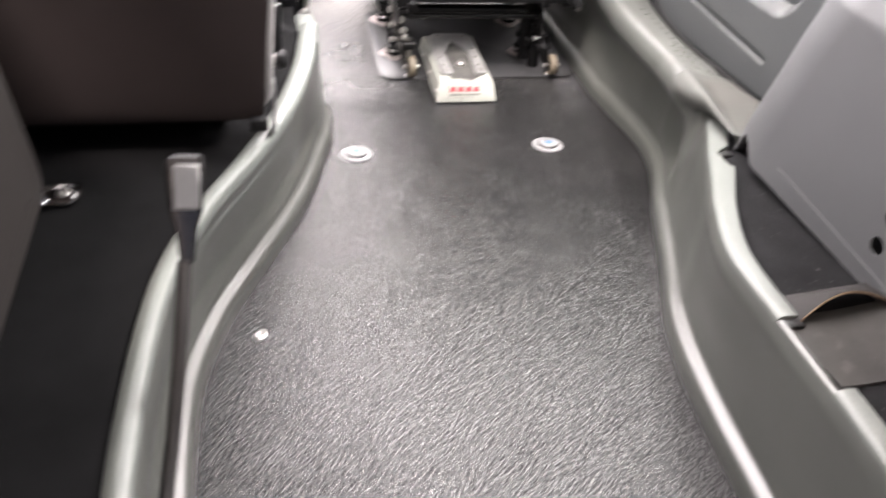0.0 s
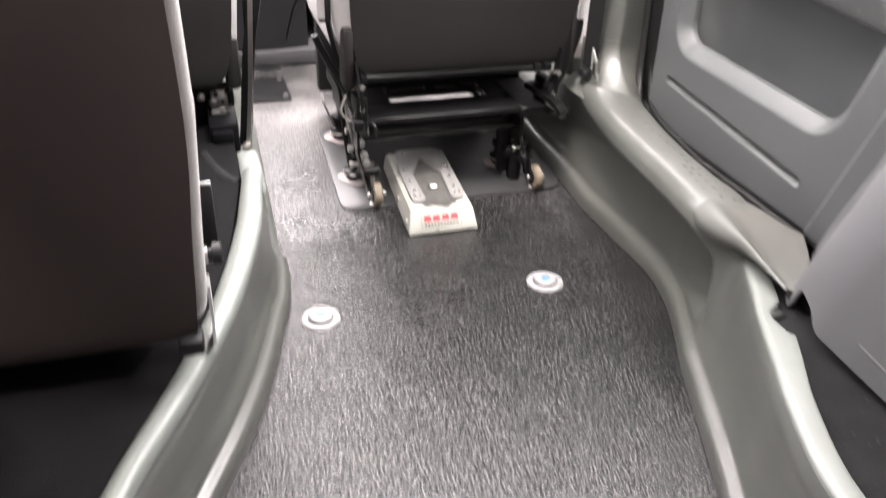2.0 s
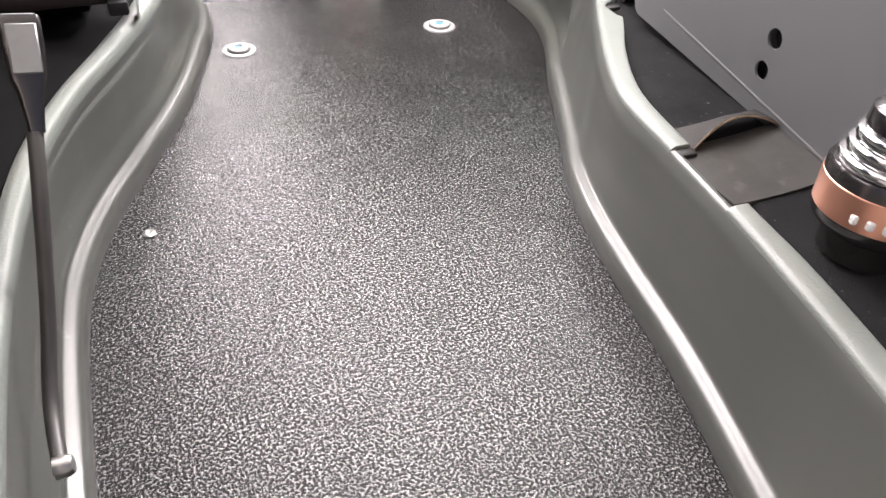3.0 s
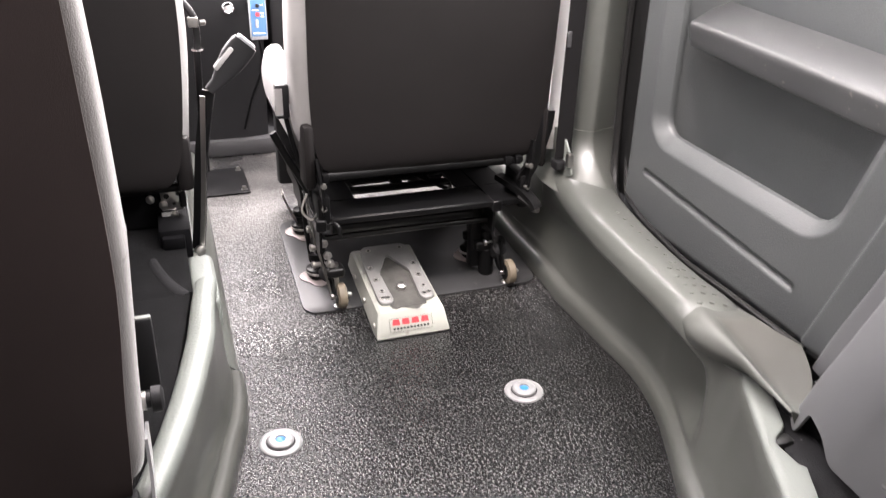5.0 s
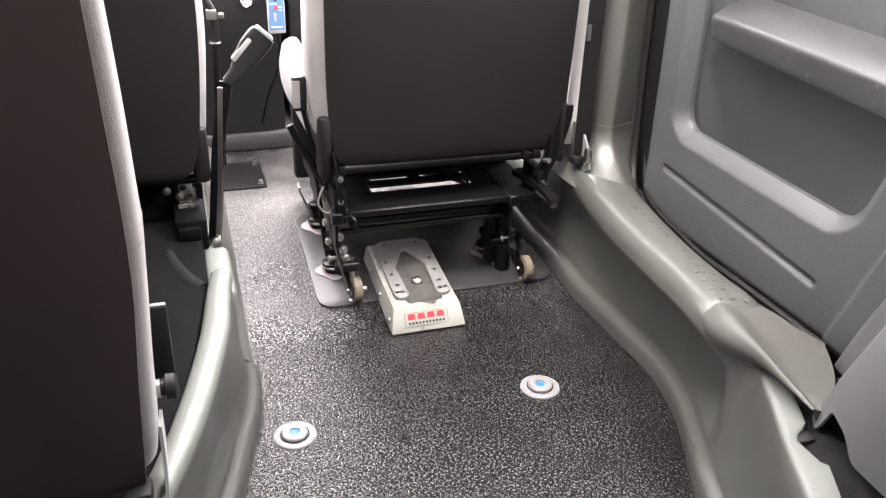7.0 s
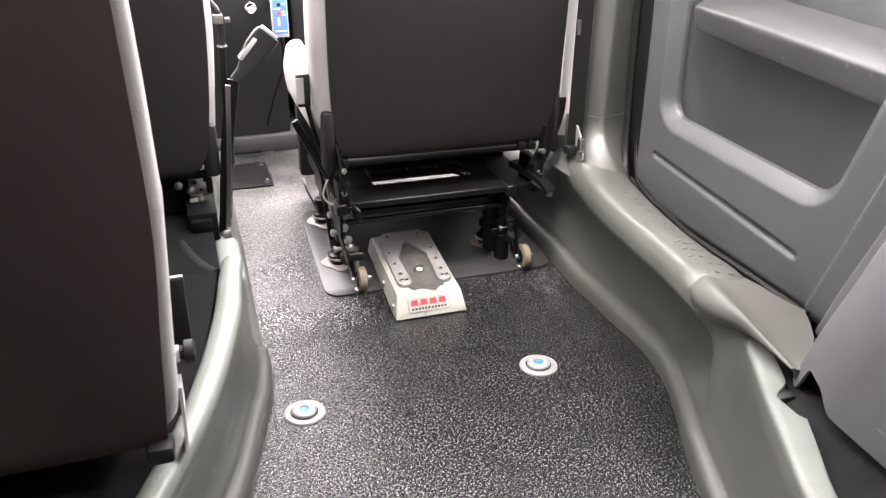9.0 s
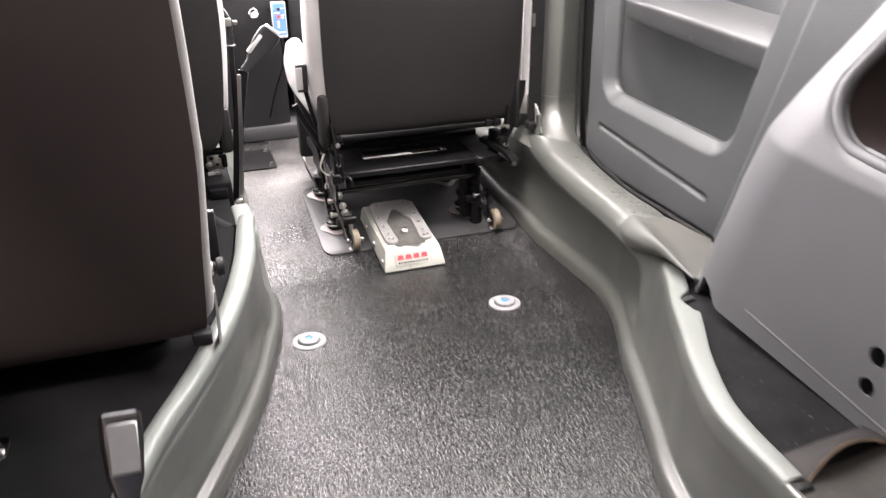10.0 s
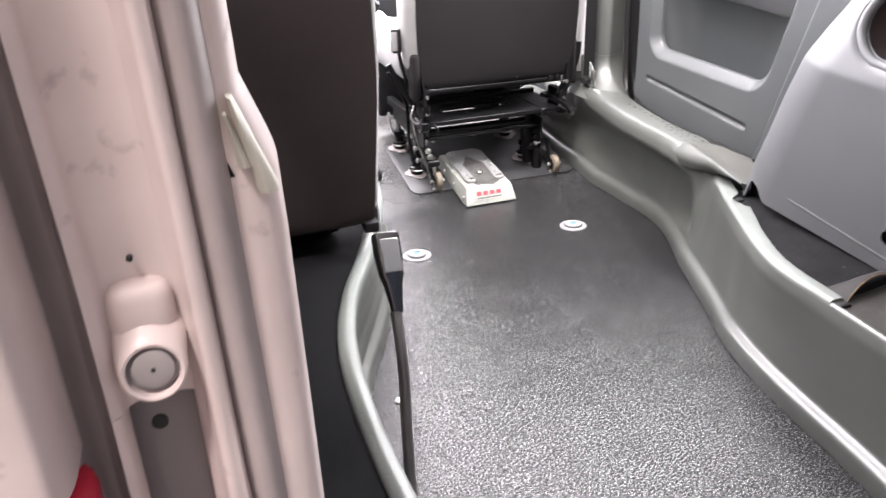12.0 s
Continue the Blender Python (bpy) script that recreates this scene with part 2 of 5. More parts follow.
def box(a, b, bevel=0.0, seg=2, bm=None, turn=None):
    """A box between two corners, with rounded edges."""
    bm2 = bmesh.new()
    a, b = Vector(a), Vector(b)
    bmesh.ops.create_cube(bm2, size=1)
    c, s = (a + b) / 2, b - a
    bmesh.ops.scale(bm2, vec=[abs(v) for v in s], verts=bm2.verts)
    if bevel:
        bmesh.ops.bevel(bm2, geom=bm2.edges[:], offset=bevel, segments=seg, profile=0.5, affect="EDGES")
    if turn:
        bmesh.ops.transform(bm2, matrix=turn.to_4x4(), verts=bm2.verts)
    bmesh.ops.translate(bm2, vec=c, verts=bm2.verts)
    return joined(bm, bm2)


def joined(bm, bm2):
    if bm is None:
        return bm2
    me = bpy.data.meshes.new("tmp")
    bm2.to_mesh(me)
    bm2.free()
    bm.from_mesh(me)
    bpy.data.meshes.remove(me)
    return bm


def spline(points, n):
    """n places along a smooth line through the points (of any dimension)."""
    pts = np.array(points, float)
    k = len(pts)
    out = []
    for i in range(n):
        u = i / (n - 1) * (k - 1)
        j = min(int(u), k - 2)
        f = u - j
        p0, p1, p2, p3 = pts[max(j - 1, 0)], pts[j], pts[j + 1], pts[min(j + 2, k - 1)]
        out.append(0.5 * (2 * p1 + (p2 - p0) * f + (2 * p0 - 5 * p1 + 4 * p2 - p3) * f * f + (3 * p1 - p0 - 3 * p2 + p3) * f ** 3))
    return np.array(out)


def loft(rings, closed=True, caps=True, bm=None):
    """A skin over rings of equal length."""
    bm = bm or bmesh.new()
    rows = [[bm.verts.new(p) for p in ring] for ring in rings]
    n = len(rows[0])
    for r0, r1 in zip(rows, rows[1:]):
        for i in range(n if closed else n - 1):
            j = (i + 1) % n
            bm.faces.new((r0[i], r0[j], r1[j], r1[i]))
    if caps and closed:
        bm.faces.new(rows[0])
        bm.faces.new(rows[-1])
    return bm


def tube(points, r, n=0, sides=10, bm=None):
    """A round bar along points; smooth when n is given. r: one radius or one for each point."""
    pts = [Vector(p) for p in (spline(points, n) if n else points)]
    rad = r if isinstance(r, (list, tuple)) else [r] * len(pts)
    if len(rad) != len(pts):
        rad = [float(v[0]) for v in spline([[v] for v in rad], len(pts))]
    rings, side = [], None
    for i, p in enumerate(pts):
        t = (pts[min(i + 1, len(pts) - 1)] - pts[max(i - 1, 0)]).normalized()
        if side is None:
            side = t.orthogonal().normalized()
        side = (side - t * side.dot(t)).normalized()
        up = t.cross(side)
        rings.append([p + rad[i] * (math.cos(a) * side + math.sin(a) * up) for a in (2 * math.pi * k / sides for k in range(sides))])
    return loft(rings, bm=bm)


def strip(points, across, wide, thick, n=0, bm=None):
    """A flat bar along points, wide along the vector across."""
    pts = [Vector(p) for p in (spline(points, n) if n else points)]
    rings = []
    for i, p in enumerate(pts):
        t = (pts[min(i + 1, len(pts) - 1)] - pts[max(i - 1, 0)]).normalized()
        a = Vector(across)
        a = (a - t * a.dot(t)).normalized()
        u = t.cross(a)
        rings.append([p + a * wide / 2 * sa + u * thick / 2 * sb for sa, sb in ((-1, -1), (1, -1), (1, 1), (-1, 1))])
    return loft(rings, bm=bm)


def lathe(centre, axis, profile, sides=28, bm=None):
    """A turned solid: profile of (distance along axis, radius)."""
    c, ax = Vector(centre), Vector(axis).normalized()
    s = ax.orthogonal().normalized()
    u = ax.cross(s)
    rings = [[c + ax * h + r * (math.cos(a) * s + math.sin(a) * u) for a in (2 * math.pi * k / sides for k in range(sides))] for h, r in profile]
    return loft(rings, bm=bm)


def plate(outline, thick, at, turn=None, bevel=0.0, bm=None, hole=None):
    """A flat plate from a 2D outline, its underside at z = 0 before it is turned and moved."""
    bm2 = bmesh.new()
    vs = [bm2.verts.new((x, y, 0)) for x, y in outline]
    face = bm2.faces.new(vs)
    up = bmesh.ops.extrude_face_region(bm2, geom=[face])["geom"]
    bmesh.ops.translate(bm2, vec=(0, 0, thick), verts=[v for v in up if isinstance(v, bmesh.types.BMVert)])
    bmesh.ops.recalc_face_normals(bm2, faces=bm2.faces)
    if bevel:
        rim = [e for e in bm2.edges if all(abs(v.co.z - thick) < 1e-6 for v in e.verts)]
        bmesh.ops.bevel(bm2, geom=rim, offset=bevel, segments=2, profile=0.5, affect="EDGES")
    m = Matrix.Translation(at) @ (turn.to_4x4() if turn else Matrix())
    bmesh.ops.transform(bm2, matrix=m, verts=bm2.verts)
    return joined(bm, bm2)


def rounded(x0, y0, x1, y1, r, n=6):
    """The outline of a rectangle with round corners."""
    out = []
    for cx, cy, a in ((x1 - r, y1 - r, 0), (x0 + r, y1 - r, 90), (x0 + r, y0 + r, 180), (x1 - r, y0 + r, 270)):
        out += [(cx + r * math.cos(radians(a + 90 * k / n)), cy + r * math.sin(radians(a + 90 * k / n))) for k in range(n + 1)]
    return out


def smooth_step(x, a, b):
    t = np.clip((x - a) / (b - a), 0, 1)
    return t * t * (3 - 2 * t)


def floor_z(y):
    """The low floor is level at the back and climbs under the front seat."""
    return float(np.clip((y - 0.03) * 0.19, 0.0, 0.112))



# ---- floor, shell and ground ----


def low_floor():
    ys = [-1.95, -1.5, -1.0, -0.5, 0.0, 0.02, 0.04, 0.08, 0.2, 0.35, 0.5, 0.58, 0.61, 0.64, 0.7, 1.3]
    rings = []
    for y in ys:
        z = floor_z(y)
        rings.append([(-0.68, y, z), (0.62, y, z), (0.62, y, z - 0.03), (-0.68, y, z - 0.03)])
    return whole("floor", loft(rings), VINYL, "black studded anti-slip vinyl on the lowered vehicle floor", "floor", kind="structure", angle=20)


def carpets():
    bm = bmesh.new()
    edge = [(-0.405, -0.112), (-0.43, -0.30), (-0.475, -0.55), (-0.55, -0.75), (-0.63, -0.95), (-0.68, -1.15), (-0.69, -1.4), (-0.67, -1.8)]
    edge = spline(edge, 30)
    rings = [[(-0.98, p[1], 0.248), (p[0] + 0.014, p[1], 0.242), (p[0] + 0.014, p[1], 0.20), (-0.98, p[1], 0.21)] for p in edge]
    loft(rings, bm=bm)
    whole("carpet_floor", bm, CARPET, "black needle-felt carpet on the raised floor beside the seat", "carpet", kind="structure", angle=30)
    bm = bmesh.new()
    edge = spline([(0.40, -0.72), (0.385, -0.80), (0.33, -0.92), (0.27, -1.03), (0.245, -1.15), (0.23, -1.29), (0.22, -1.45), (0.205, -1.7), (0.19, -1.85)], 30)
    rings = [[(p[0] - 0.002, p[1], 0.226 + 0.012 * float(smooth_step(p[1], -1.0, -0.8))), (p[0] + 0.03, p[1], 0.238 + 0.006 * float(smooth_step(p[1], -1.0, -0.8))), (0.43, p[1], 0.251 - 0.006 * float(smooth_step(p[1], -1.0, -0.85))), (0.43, p[1], 0.2), (p[0] - 0.002, p[1], 0.2)] for p in edge]
    loft(rings, bm=bm)
    whole("carpet_floor", bm, CARPET_GREY, "dark grey carpet between the side trim and the quarter panel", "carpet", kind="structure", angle=30)
    bm = box((-1.0, -0.105, 0.2), (-0.385, 1.2, 0.235), 0.004)
    whole("carpet_floor", bm, CARPET, "black carpet under and before the driver's seat", "carpet", kind="structure")


def shell():
    """Body sides with window openings, roof lining, bulkhead and the ground outside."""
    def wall(name, boxes, mat, label):
        bm = None
        for a, b in boxes:
            bm = box(a, b, bm=bm)
        whole(name, bm, mat, label, "wall", kind="structure", smooth=False)
    side = ((-1.75, 1.6, -0.12, 0.94), (-1.75, 1.6, 1.54, 1.62), (-1.75, -1.68, 0.94, 1.54), (-0.2, -0.06, 0.94, 1.54), (0.8, 1.6, 0.94, 1.54))
    wall("wall_left", [((-1.08, y0, z0), (-1.03, y1, z1)) for y0, y1, z0, z1 in side], KICK, "dark lined body side with window openings")
    side = ((-1.75, 1.6, -0.12, 0.94), (-1.75, 1.6, 1.54, 1.62), (-1.75, -1.0, 0.94, 1.54), (0.02, 0.19, 0.94, 1.54), (0.9, 1.6, 0.94, 1.54))
    wall("wall_right", [((0.72, y0, z0), (0.77, y1, z1)) for y0, y1, z0, z1 in side], KICK, "dark lined body side with window openings")
    wall("wall_front", [((-1.03, 1.55, -0.12), (0.72, 1.6, 0.86))], DARK_PLASTIC, "dark front bulkhead under the windscreen")
    # the hole in the unseen roof is added to let overhead light in
    bm = None
    # first piece overhangs the tailgate opening, unseen, to shade the rear floor
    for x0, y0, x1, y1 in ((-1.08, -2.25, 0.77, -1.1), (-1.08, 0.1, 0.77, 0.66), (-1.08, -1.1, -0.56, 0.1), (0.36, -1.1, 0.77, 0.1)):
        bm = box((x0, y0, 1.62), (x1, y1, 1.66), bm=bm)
    whole("ceiling", bm, LINING, "pale grey roof lining with an added light opening and a shading overhang", "ceiling", kind="structure", smooth=False)
    # unseen ground, made pale so that it throws sunlight up into the cabin
    whole("ground", box((-60, -60, -0.42), (60, 60, -0.32)), GROUND_BOUNCE, "unseen ground under the vehicle, pale to bounce light inside", "ground", kind="structure", smooth=False)


def carpet_edging():
    """A low moulded duct that curves out of the carpet beside the driver's seat."""
    line = [(-0.455, 0.07, 0.231), (-0.450, 0.045, 0.234), (-0.440, 0.0, 0.235), (-0.424, -0.05, 0.236), (-0.404, -0.095, 0.238), (-0.394, -0.112, 0.240)]
    rings = []
    for x, y, z in spline(line, 26):
        rings.append([(x + dx, y + 0.5 * dx, z + dz) for dx, dz in ((0.010, -0.006), (0.008, 0.003), (0.003, 0.006), (-0.003, 0.005), (-0.009, 0.002), (-0.014, -0.006))])
    whole("carpet_edging", loft(rings), CARPET_GREY, "curved dark grey moulded edging on the carpet", "edging", angle=60)


low_floor()
carpets()
carpet_edging()
shell()

# ---- side trims of the lowered floor ----


FOOT = ((0.0, 0.0), (0.0, 0.014), (0.001, 0.027), (0.004, 0.0355), (0.0095, 0.0405), (0.018, 0.0435), (0.025, 0.048), (0.028, 0.060))   # bead along the floor


def trim_left():
    t = thing("side_trim", (-0.5, -0.9, 0.0), "grey moulded plastic side trim with pale grained top", "trim")
    ys = [-0.088, -0.10, -0.15, -0.24, -0.30, -0.45, -0.60, -0.75, -0.90, -1.05, -1.20, -1.40, -1.60, -1.85]
    foot = [-0.306, -0.306, -0.308, -0.321, -0.338, -0.377, -0.430, -0.496, -0.561, -0.602, -0.613, -0.611, -0.604, -0.594]
    crest = [-0.342, -0.342, -0.350, -0.358, -0.366, -0.399, -0.443, -0.502, -0.570, -0.614, -0.636, -0.645, -0.640, -0.63]
    outer = [-0.381, -0.382, -0.391, -0.403, -0.412, -0.443, -0.484, -0.541, -0.604, -0.648, -0.668, -0.677, -0.672, -0.66]
    st = spline(list(zip(ys, foot, crest, outer)), 110)
    side, top = [], []
    for y, f, c, o in st:
        h = 0.25 + 0.006 * float(smooth_step(y, -0.4, -0.1))
        w = f - 0.028
        hollow = 0.006 + 0.010 * float(smooth_step(y, -0.28, -0.42)) if y < -0.28 else 0.006 - 0.004 * float(smooth_step(y, -0.28, -0.15))
        line = [(f - dx, dz) for dx, dz in FOOT] + [(w - 0.25 * (w - c) - hollow, 0.085), (w - 0.5 * (w - c) - hollow, 0.13), (w - 0.75 * (w - c) - hollow * 0.7, 0.18), (c - 0.002, h - 0.03), (c + 0.0005, h - 0.012), (c - 0.003, h - 0.002)]
        line = spline(line, 46)
        side.append([(x, y, z) for x, z in line] + [(c - 0.02, y, h - 0.02), (f - 0.05, y, 0.0)])
        cap = spline([(c + 0.0014, h - 0.016), (c + 0.0012, h - 0.004), (c - 0.003, h + 0.003), (c - 0.011, h + 0.0055), ((c + o) / 2, h + 0.006), (o + 0.010, h + 0.003), (o + 0.002, h - 0.004), (o, h - 0.016)], 18)
        top.append([(x, y, z) for x, z in cap] + [(o, y, h - 0.06), (c - 0.012, y, h - 0.06)])
    part("wall", loft(side), PLASTIC_WORN_SHADED, t, "scuffed grey plastic side, darkened for shade", angle=50)
    part("top", loft(top), PLASTIC_LIGHT, t, "pale leather-grained top edge", angle=50)
    # low strip that carries on beside the driver's seat
    rings = []
    for y in np.linspace(-0.05, 1.25, 40):
        z = floor_z(y)
        line = spline([(-0.312, z), (-0.318, z + 0.016), (-0.332, z + 0.03), (-0.348, z + 0.05), (-0.360, 0.178), (-0.363, 0.198), (-0.367, 0.204), (-0.376, 0.205), (-0.384, 0.2)], 18)
        rings.append([(x, y, zz) for x, zz in line] + [(-0.384, y, z - 0.02), (-0.33, y, z - 0.02)])
    part("front_strip", loft(rings), PLASTIC, t, angle=50)
    part("strip_end", box((-0.388, -0.112, 0.15), (-0.336, 0.092, 0.224), 0.014, 4), PLASTIC_LIGHT, t, "pale rounded end block")
    return t


# stations along the sill: y, foot, inner face of the wall, inner edge on top, outer edge, height
R_Y = [0.60, 0.45, 0.30, 0.15, 0.0, -0.15, -0.30, -0.42, -0.53, -0.62, -0.70, -0.80, -0.90, -1.0, -1.13, -1.28, -1.45, -1.60, -1.85]
R_FOOT = [0.40, 0.415, 0.43, 0.452, 0.463, 0.467, 0.470, 0.447, 0.405, 0.366, 0.337, 0.300, 0.262, 0.222, 0.190, 0.168, 0.150, 0.125, 0.075]
R_WALL = [0.43, 0.445, 0.462, 0.486, 0.500, 0.501, 0.497, 0.484, 0.464, 0.440, 0.40, 0.345, 0.30, 0.255, 0.215, 0.205, 0.192, 0.175, 0.135]
R_CREST = [0.50, 0.49, 0.475, 0.458, 0.437, 0.420, 0.410, 0.402, 0.392, 0.425, 0.395, 0.345, 0.299, 0.254, 0.211, 0.200, 0.189, 0.173, 0.14]
R_TOP = [0.30, 0.312, 0.318, 0.318, 0.308, 0.302, 0.300, 0.300, 0.297, 0.25, 0.25, 0.25, 0.25, 0.25, 0.25, 0.25, 0.25, 0.25, 0.25]
R_OUT = [0.62, 0.60, 0.60, 0.59, 0.560, 0.535, 0.516, 0.508, 0.505, 0.485, 0.44, 0.40, 0.35, 0.298, 0.250, 0.235, 0.225, 0.215, 0.18]


def trim_right():
    t = thing("side_trim", (0.35, -0.7, 0.0), "grey moulded plastic sill and side trim along the low floor", "trim")
    st = spline(list(zip(R_Y, R_FOOT, R_WALL, R_CREST, R_TOP, R_OUT)), 190)
    side, ledge = [], []
    for y, f, w, c, h, o in st:
        z = floor_z(y)
        rear = 1 - float(smooth_step(y, -0.60, -0.535))
        gone = float(smooth_step(y, 0.19, 0.25))
        foot = [(f + dx, z + dz) for dx, dz in FOOT]
        w = max(w, f + 0.031)
        # rounded sill that stands out over the hollow wall; before the pillar the wall ends low
        c1, h1, o1 = c + (0.56 - c) * gone, h + (0.235 - h) * gone, o + (0.60 - o) * gone
        front = foot + [(w, 0.10 + z * 0.3), (w + 0.004, 0.155), (w - 0.002, 0.190), (c1 * 0.45 + w * 0.55, 0.218), (c1 + 0.004, h1 - 0.048), (c1, h1 - 0.028), (c1 + 0.006, h1 - 0.010), (c1 + 0.022, h1 + 0.003), (c1 * 0.5 + o1 * 0.5, h1 + 0.007), (o1 - 0.012, h1 - 0.001), (o1, h1 - 0.012)]
        d = c - f - 0.028
        flat = foot + [(f + 0.030 + 0.20 * d, 0.09), (f + 0.029 + 0.45 * d, 0.13), (f + 0.028 + 0.72 * d, 0.18), (c - 0.004, 0.218), (c - 0.0005, 0.236), (c + 0.003, 0.245), (c + 0.007, 0.248), (c + 0.010, 0.248), (c + 0.013, 0.247), (c + 0.016, 0.245), (c + 0.018, 0.24)]
        line = spline([(a[0] * (1 - rear) + b[0] * rear, a[1] * (1 - rear) + b[1] * rear) for a, b in zip(front, flat)], 64)
        side.append([(x, y, zz) for x, zz in line] + [(line[-1][0], y, 0.16), (f + 0.06, y, z - 0.02), (f + 0.02, y, z - 0.02)])
        if y < -0.60 and not (-1.425 < y < -1.29):
            if y > -0.86:
                o = float(np.interp(-y, [0.60, 0.70, 0.775, 0.785, 0.80, 0.815, 0.86], [0.47, 0.44, 0.404, 0.392, 0.366, 0.364, 0.364]))
            ledge.append((y, c, h, o))
    part("wall", loft(side), PLASTIC, t, "grey plastic side with rounded sill", angle=50)

    def ledge_piece(rows):
        rings = []
        for y, c, h, o in rows:
            cap = spline([(c + 0.0012, h - 0.012), (c + 0.003, h - 0.002), (c + 0.009, h + 0.002), (c * 0.6 + o * 0.4, h + 0.003), (o - 0.005, h + 0.003), (o - 0.001, h + 0.001), (o, h - 0.005)], 16)
            rings.append([(x, y, z) for x, z in cap] + [(o, y, h - 0.04), (c + 0.01, y, h - 0.04)])
        part("top", loft(rings), PLASTIC_LIGHT, t, "pale grained top ledge", angle=50)
    ledge_piece([r for r in ledge if r[0] > -1.29])
    ledge_piece([r for r in ledge if r[0] < -1.42])
    # black clips at the end of the ledge and in its notch
    part("clip", box((0.204, -1.306, 0.226), (0.238, -1.286, 0.248), 0.004), RUBBER, t, "black end clip")
    part("clip", box((0.368, -0.806, 0.222), (0.402, -0.782, 0.247), 0.007), RUBBER, t, "black corner clip")
    # fold that rolls off the end of the sill, with a shallow tray behind it
    under = [(0.412, -0.47, 0.255), (0.398, -0.52, 0.258), (0.392, -0.56, 0.257), (0.400, -0.605, 0.258), (0.418, -0.655, 0.262), (0.418, -0.705, 0.268), (0.414, -0.748, 0.272), (0.410, -0.778, 0.272)]
    inner = [(0.408, -0.47, 0.280), (0.396, -0.52, 0.286), (0.386, -0.56, 0.284), (0.392, -0.605, 0.282), (0.404, -0.655, 0.280), (0.405, -0.705, 0.278), (0.404, -0.748, 0.277), (0.404, -0.778, 0.275)]
    crest = [(0.430, -0.47, 0.294), (0.420, -0.52, 0.304), (0.408, -0.56, 0.309), (0.409, -0.605, 0.304), (0.412, -0.655, 0.296), (0.411, -0.705, 0.288), (0.409, -0.748, 0.282), (0.408, -0.780, 0.277)]
    valley = [(0.455, -0.47, 0.292), (0.452, -0.52, 0.3005), (0.450, -0.56, 0.299), (0.450, -0.605, 0.287), (0.446, -0.655, 0.276), (0.436, -0.705, 0.272), (0.424, -0.750, 0.273), (0.414, -0.781, 0.274)]
    outer = [(0.495, -0.47, 0.284), (0.504, -0.52, 0.290), (0.512, -0.56, 0.291), (0.524, -0.600, 0.285), (0.540, -0.632, 0.279), (0.541, -0.646, 0.277), (0.500, -0.714, 0.276), (0.455, -0.762, 0.275), (0.420, -0.784, 0.274)]
    rings = []
    for rows in zip(*[spline(r, 44) for r in (under, inner, crest, valley, outer)]):
        line = spline(rows, 30)
        rings.append([tuple(p) for p in line] + [tuple(rows[4] - (0, 0, 0.012)), tuple(rows[0] * 0.5 + rows[4] * 0.5 - (0, 0, 0.02))])
    fold = part("fold", loft(rings), FOLD_GREY, t, "fold and worn brown-grey tray at the end of the sill", angle=60)
    fold.data.materials.append(TRAY)
    for p in fold.data.polygons:
        if p.center.y < -0.56 and p.center.x > 0.432 and p.normal.z > 0.3:
            p.material_index = 1

    # diamond tread marks in the sill top
    def sill_z(x, y):
        row = st[int(np.argmin(np.abs(st[:, 0] - y)))]
        c, h, o = row[3], row[4], row[5]
        return float(np.interp(x, [c + 0.006, c + 0.022, c * 0.5 + o * 0.5, o - 0.012, o], [h - 0.010, h + 0.003, h + 0.0072, h - 0.001, h - 0.012]))
    for count, (x0, y0), (x1, y1) in ((13, (0.491, -0.13), (0.475, -0.525)), (6, (0.472, -0.362), (0.452, -0.518)), (5, (0.455, -0.385), (0.432, -0.512))):
        for k in range(count):
            u = k / (count - 1)
            x, y = x0 + (x1 - x0) * u, y0 + (y1 - y0) * u
            tip = Matrix.Rotation(-math.atan((sill_z(x + 0.004, y) - sill_z(x - 0.004, y)) / 0.008), 3, "Y")
            bm = plate([(-0.006, 0.0), (0.0, -0.0048), (0.006, 0.0), (0.0, 0.0048)], 0.0032, (x, y, sill_z(x, y) - 0.0006), tip, 0.0008)
            part("tread_stud", bm, PLASTIC, t)
    return t


trim_left()
trim_right()


